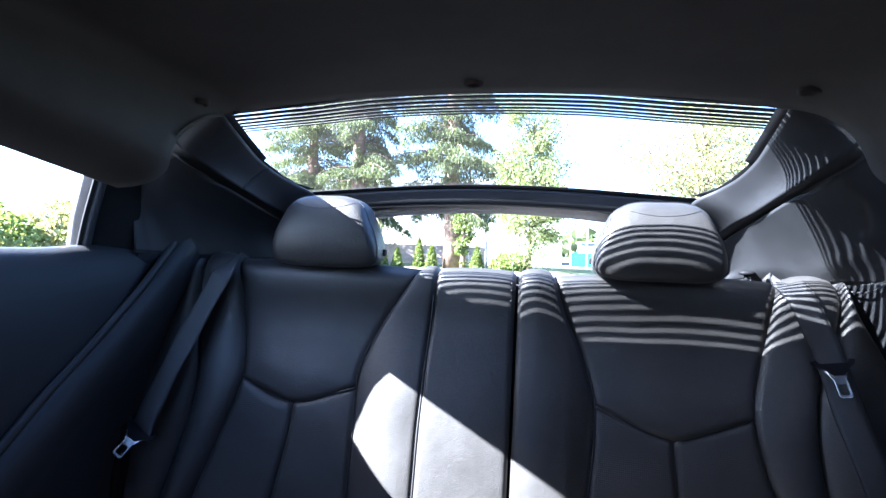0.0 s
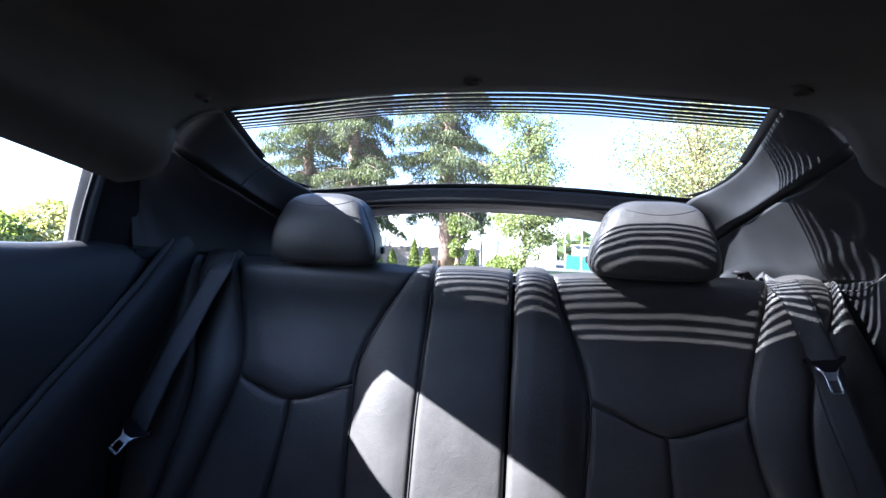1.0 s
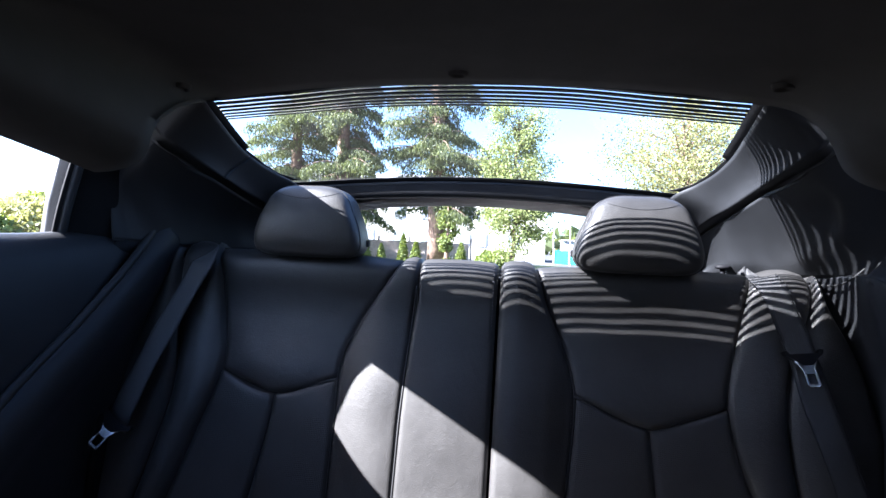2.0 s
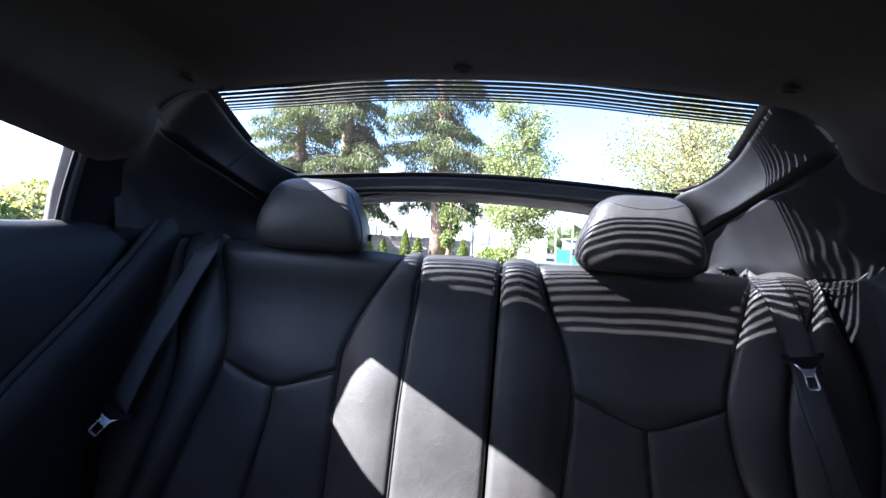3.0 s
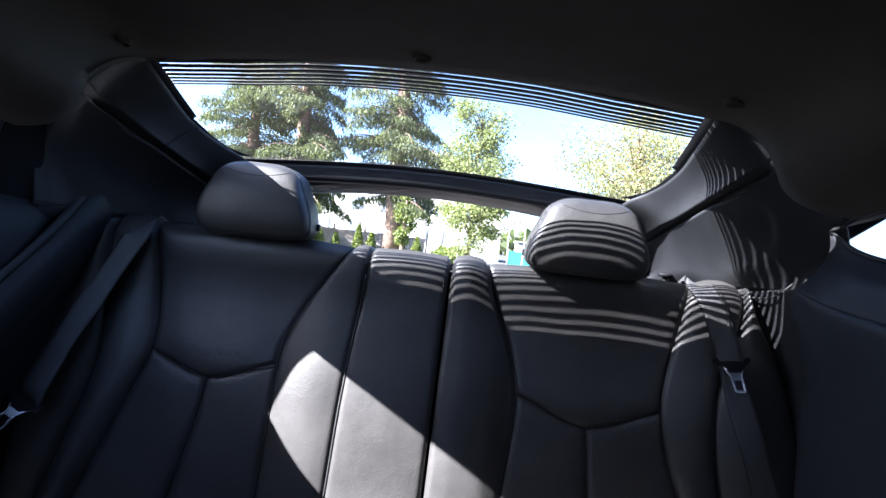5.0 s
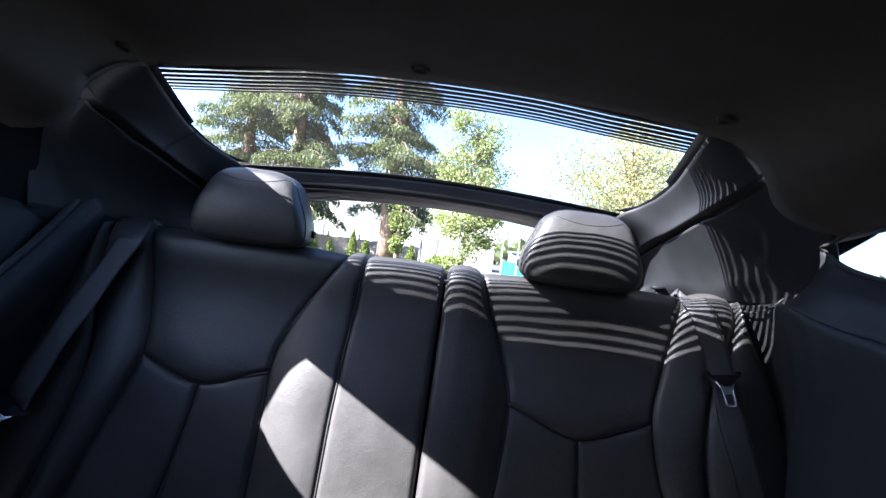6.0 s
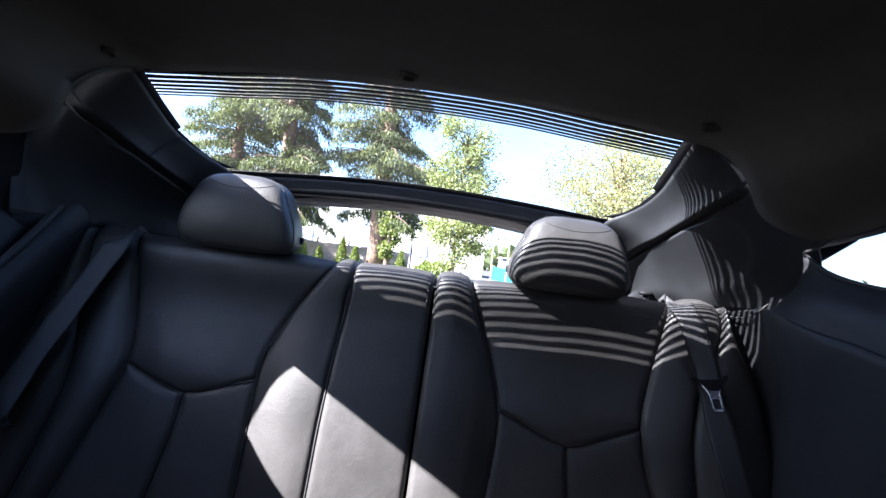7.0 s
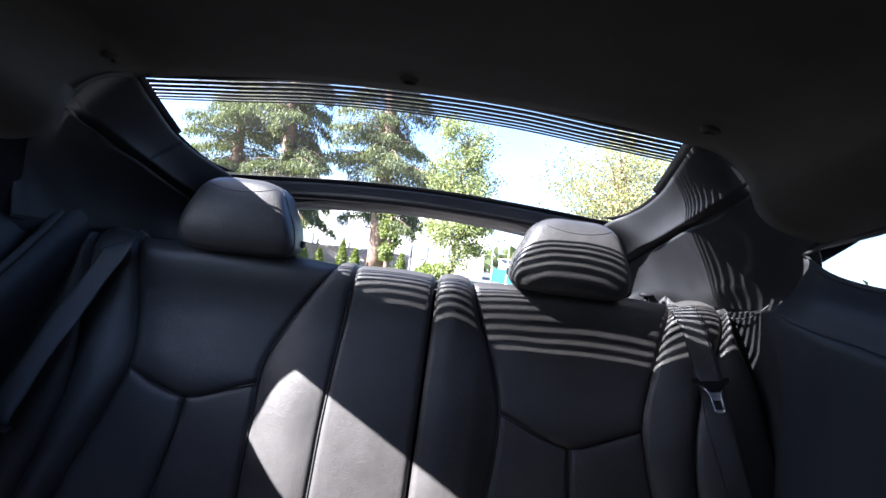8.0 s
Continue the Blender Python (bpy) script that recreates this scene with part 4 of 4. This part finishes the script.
def leaves(name, centres, normals_up, size, material, parent, rng, aspect=1.0):
    """Many small bent leaf clumps (two triangles each, folded)."""
    k = len(centres)
    d = rng.normal(size=(k, 3))
    d[:, 2] -= normals_up
    d /= np.linalg.norm(d, axis=1)[:, None]
    e = np.cross(d, rng.normal(size=(k, 3)))
    e /= np.linalg.norm(e, axis=1)[:, None]
    s = size * rng.uniform(0.55, 1.35, size=(k, 1))
    a, b = d * s, e * s * 0.5 * aspect
    nrm = np.cross(d, e) * s * 0.18
    c = np.asarray(centres)
    verts = np.stack([c, c + a * 0.5 + b + nrm, c + a, c + a * 0.5 - b + nrm], 1).reshape(-1, 3)
    i = np.arange(k) * 4
    faces = np.stack([np.stack([i, i + 1, i + 2], 1), np.stack([i, i + 2, i + 3], 1)], 1).reshape(-1, 3)
    return link(name, verts.tolist(), faces.tolist(), material, parent, smooth=False)


def spruce(x, y, height, spread_at_foot, bare, seed, label, lean=0.0, count=62000, broken=0.0):
    rng = np.random.default_rng(seed)
    t = thing("spruce_tree", label, "tree", "trees", at=(x, y, 0))
    trunk_r = height * 0.029
    pts = [(lean * z + 0.05 * math.sin(z), 0.04 * math.cos(z * 1.3), z) for z in np.linspace(0, height, 14)]
    tube("trunk", pts, [trunk_r * (1 - 0.93 * i / 13) for i in range(14)], BARK, t, 12)
    cen = []
    n_b = int(height * 7.5)
    branch_v, branch_f = [], []
    for i in range(n_b):
        h = bare + (height - bare) * ((i + rng.uniform(-0.4, 0.4)) / n_b)
        frac = 1 - (h - bare) / (height - bare)
        ln = (spread_at_foot * (0.12 + 0.88 * frac ** 0.8)) * rng.uniform(0.55, 1.15)
        az = rng.uniform(0, 2 * math.pi)
        droop = rng.uniform(0.12, 0.42)
        if h < broken and math.sin(az) < -0.72:         # limbs broken off on the side of the car park
            ln *= 0.25
        o = np.array((lean * h, 0, h))
        line = []
        for q in np.linspace(0, 1, 7):
            p = o + np.array((math.cos(az) * ln * q, math.sin(az) * ln * q, 0.10 * ln * math.sin(q * 2.2) - droop * ln * q * q))
            line.append(p)
        base = len(branch_v)
        for q, p in zip(np.linspace(0, 1, 7), line):
            r = 0.035 * (1 - q) + 0.006
            branch_v += [tuple(p + np.array((0, 0, r))), tuple(p + np.array((-math.sin(az) * r, math.cos(az) * r, -r))), tuple(p + np.array((math.sin(az) * r, -math.cos(az) * r, -r)))]
        for q in range(6):
            for e in range(3):
                f = (e + 1) % 3
                branch_f.append((base + q * 3 + e, base + q * 3 + f, base + (q + 1) * 3 + f, base + (q + 1) * 3 + e))
        m = int(count * ln / (n_b * spread_at_foot * 0.55))
        q = rng.beta(1.6, 1.1, m)
        seg = np.array([np.interp(q, np.linspace(0, 1, 7), [p[c] for p in line]) for c in range(3)]).T
        wide = (0.10 + 0.24 * np.sin(np.pi * q * 0.9)) * min(ln, 2.2) * 0.5
        off = rng.normal(size=m) * wide
        seg[:, 0] += -math.sin(az) * off
        seg[:, 1] += math.cos(az) * off
        seg[:, 2] += rng.normal(size=m) * 0.05 - np.abs(rng.normal(size=m)) * 0.22 - np.abs(off) * 0.35
        cen.append(seg)
    link("limbs", branch_v, branch_f, BARK, t)
    leaves("needles", np.concatenate(cen), 2.6, 0.19, SPRUCE, t, rng, 0.26)
    return t


def broadleaf(x, y, height, crown_r, crown_z, material, seed, label, trunk_r=0.12, count=9000, size=0.20, stretch=1.3, boughs=30, tight=1.0):
    rng = np.random.default_rng(seed)
    t = thing("broadleaf_tree", label, "tree", "trees", at=(x, y, 0))
    tube("trunk", [(0.05 * math.sin(z), 0.05 * math.cos(z), z) for z in np.linspace(0, height * 0.8, 10)], [trunk_r * (1 - 0.8 * i / 9) for i in range(10)], BARK, t, 10)
    cen = []
    for i in range(boughs):
        g = rng.normal(size=3)
        g /= np.linalg.norm(g)
        rr = crown_r * rng.uniform(0.35, 1.0)
        tip = np.array((g[0] * rr, g[1] * rr, crown_z + g[2] * rr * stretch))
        root = np.array((0, 0, max(0.5, min(tip[2] - 0.5 * rr, height * 0.75))))
        mid_p = (tip + root) / 2 + np.array((0, 0, 0.15 * rr))
        tube("limb", curve([root, mid_p, tip], 7), [trunk_r * 0.35 * (1 - 0.85 * k / 6) for k in range(7)], BARK, t, 5)
        m = int(count / boughs * rng.uniform(0.6, 1.4))
        sp = crown_r * rng.uniform(0.16, 0.30) * tight
        c = tip + rng.normal(size=(m, 3)) * np.array((sp, sp, sp * 0.85))
        cen.append(c)
    leaves("crown", np.concatenate(cen), 0.4, size, material, t, rng, 0.9)
    return t


spruce(-9.0, 25.0, 17.0, 3.1, 2.6, 11, "tall spruce with a bare reddish trunk and drooping boughs", -0.035, broken=7.5)
spruce(-3.9, 25.5, 19.0, 3.9, 2.9, 12, "tall dense spruce with drooping boughs", -0.035, broken=5.0)
spruce(-12.4, 26.5, 16.0, 4.4, 1.2, 13, "spruce standing at the end of the tree row", -0.035)
broadleaf(-3.25, 24.6, 3.9, 0.45, 1.9, SHRUB, 21, "slim trunk wrapped in green ivy", 0.16, 2600, 0.13, 3.6)
broadleaf(0.15, 22.5, 9.2, 1.60, 4.3, BROADLEAF, 22, "young light-green tree in front of the building", 0.10, 26000, 0.105, 2.6, 80, 0.75)
broadleaf(9.0, 27.0, 9.8, 4.0, 5.7, AUTUMN, 23, "pale yellow-green tree standing alone", 0.14, 24000, 0.12, 1.15, 100, 0.72)


def shrub(x, y, h, r, seed, cone=True, label="small clipped conical shrub", material=SHRUB, count=1800, group="shrubs"):
    rng = np.random.default_rng(seed)
    t = thing("shrub", label, "shrub", group, at=(x, y, 0))
    tube("stem", [(0, 0, 0), (0, 0, h * 0.6)], [0.04, 0.01], BARK, t, 6)
    z = rng.uniform(0, 1, count) ** (1.3 if cone else 1.0)
    rad = r * ((1 - z) ** 0.75 if cone else np.sqrt(np.clip(1 - (2 * z - 0.8) ** 2 / 1.6, 0, 1))) * np.sqrt(rng.uniform(0.35, 1.1, count))
    az = rng.uniform(0, 2 * math.pi, count)
    c = np.stack([rad * np.cos(az), rad * np.sin(az), z * h + 0.03], 1)
    leaves("leaves", c, -0.4, 0.10 if cone else 0.16, material, t, rng, 0.8)


for i, (x, h, r) in enumerate(((-7.4, 1.0, 0.36), (-6.65, 0.95, 0.3), (-5.55, 1.5, 0.34), (-4.75, 1.15, 0.34), (-2.45, 1.2, 0.38), (-1.2, 0.9, 0.5))):
    shrub(x, 24.0 + 0.3 * (i % 3), h, r, 40 + i)
shrub(-8.4, 23.6, 1.3, 0.8, 51, False, "rounded green bush at the foot of the trees", SHRUB, 2600)
shrub(-0.7, 23.2, 0.8, 0.9, 52, False, "low rounded green bush", SHRUB, 2600)
for i, (x, y, h, r) in enumerate(((-15.5, 11.2, 1.6, 1.5), (-15.0, 13.4, 1.9, 1.6), (-17.0, 15.5, 2.2, 1.8), (-17.5, 9.4, 1.7, 1.7), (-19.5, 13.0, 2.4, 1.9))):
    shrub(x, y, h, r, 60 + i, False, "broad hedge bush with yellowing leaves", AUTUMN if i % 2 else SHRUB, 4200, "hedge bushes")

# building with upper windows, behind a wooden fence
house = thing("apartment_building", "long white rendered building behind the trees", "building", at=(0, 46, 0))
box("wall", (-24, 0, 0), (3.2, 9, 7.5), RENDERED, house)
box("roof", (-24.4, -0.4, 7.5), (3.6, 9.4, 7.9), SHED_GREY, house)
for x in (-20, -17, -14, -11, -8.2, -6.6, -4.4, -2.8, 0.2):
    for z in (1.2, 3.6):
        w = thing("window", "", "")
        w.parent = house
        box("frame", (x - 0.55, -0.06, z - 0.06), (x + 0.55, 0.02, z + 1.26), STEEL_GREY, w)
        box("pane", (x - 0.48, -0.09, z), (x + 0.48, -0.05, z + 1.2), DARK_PANE, w)
fence = thing("fence", "weathered reddish wooden board fence behind the shrubs", "fence", at=(0, 30.0, 0))
for i in range(46):
    x = -14.5 + i * 0.26
    box("board", (x, 0, 0.05), (x + 0.255, 0.02, 1.25 + 0.02 * (i % 3)), FENCE_WOOD, fence)
for i in range(7):
    box("post", (-14.5 + i * 2.0, 0.02, 0), (-14.38 + i * 2.0, 0.14, 1.6), FENCE_WOOD, fence)
shed = thing("site_shed", "grey shed beside teal fence sheeting", "shed", at=(5.4, 42, 0))
box("wall", (-0.9, 0, 0), (1.2, 2.5, 2.0), SHED_GREY, shed, 0.02)
box("roof", (-1.05, -0.15, 2.0), (1.35, 2.65, 2.1), STEEL_GREY, shed, 0.02)
sheeting = thing("fence_sheeting", "bright teal fence sheeting on steel posts", "fence", at=(5.2, 40, 0))
for i in range(4):
    box("sheet", (-1.6 + i * 1.2, 0, 0.05), (-0.43 + i * 1.2, 0.04, 1.15), TEAL, sheeting, 0.01)
    box("post", (-1.66 + i * 1.2, -0.04, 0), (-1.59 + i * 1.2, 0.08, 1.3), STEEL_GREY, sheeting)
for x, h in ((3.45, 4.4), (4.75, 3.2)):
    pole = thing("pole", "slim pale steel pole by the car park", "pole", "poles", at=(x, 39, 0))
    tube("shaft", [(0, 0, 0), (-0.1, 0, h)], [0.05, 0.035], STEEL_GREY, pole, 10)
    sheet("foot", [[(r * math.cos(a), r * math.sin(a), z) for a in np.linspace(0, 2 * math.pi, 12, endpoint=False)] for r, z in ((0.14, 0), (0.14, 0.03), (0.06, 0.05))], STEEL_GREY, pole, loop=True)
far_wood = []
rngw = np.random.default_rng(77)
for k in range(9000):
    a = rngw.uniform(0, 2 * math.pi)
    d = rngw.uniform(150, 190)
    far_wood.append((d * math.cos(a), d * math.sin(a), rngw.uniform(0, 1) * (4.5 + 2.5 * math.sin(a * 9) + 1.5 * math.sin(a * 23))))
woods = leaves("far_woods", far_wood, 0, 3.2, SPRUCE, None, rngw, 1.2)
tagged(woods, "low band of distant woodland round the car park", "woods", kind="stuff")
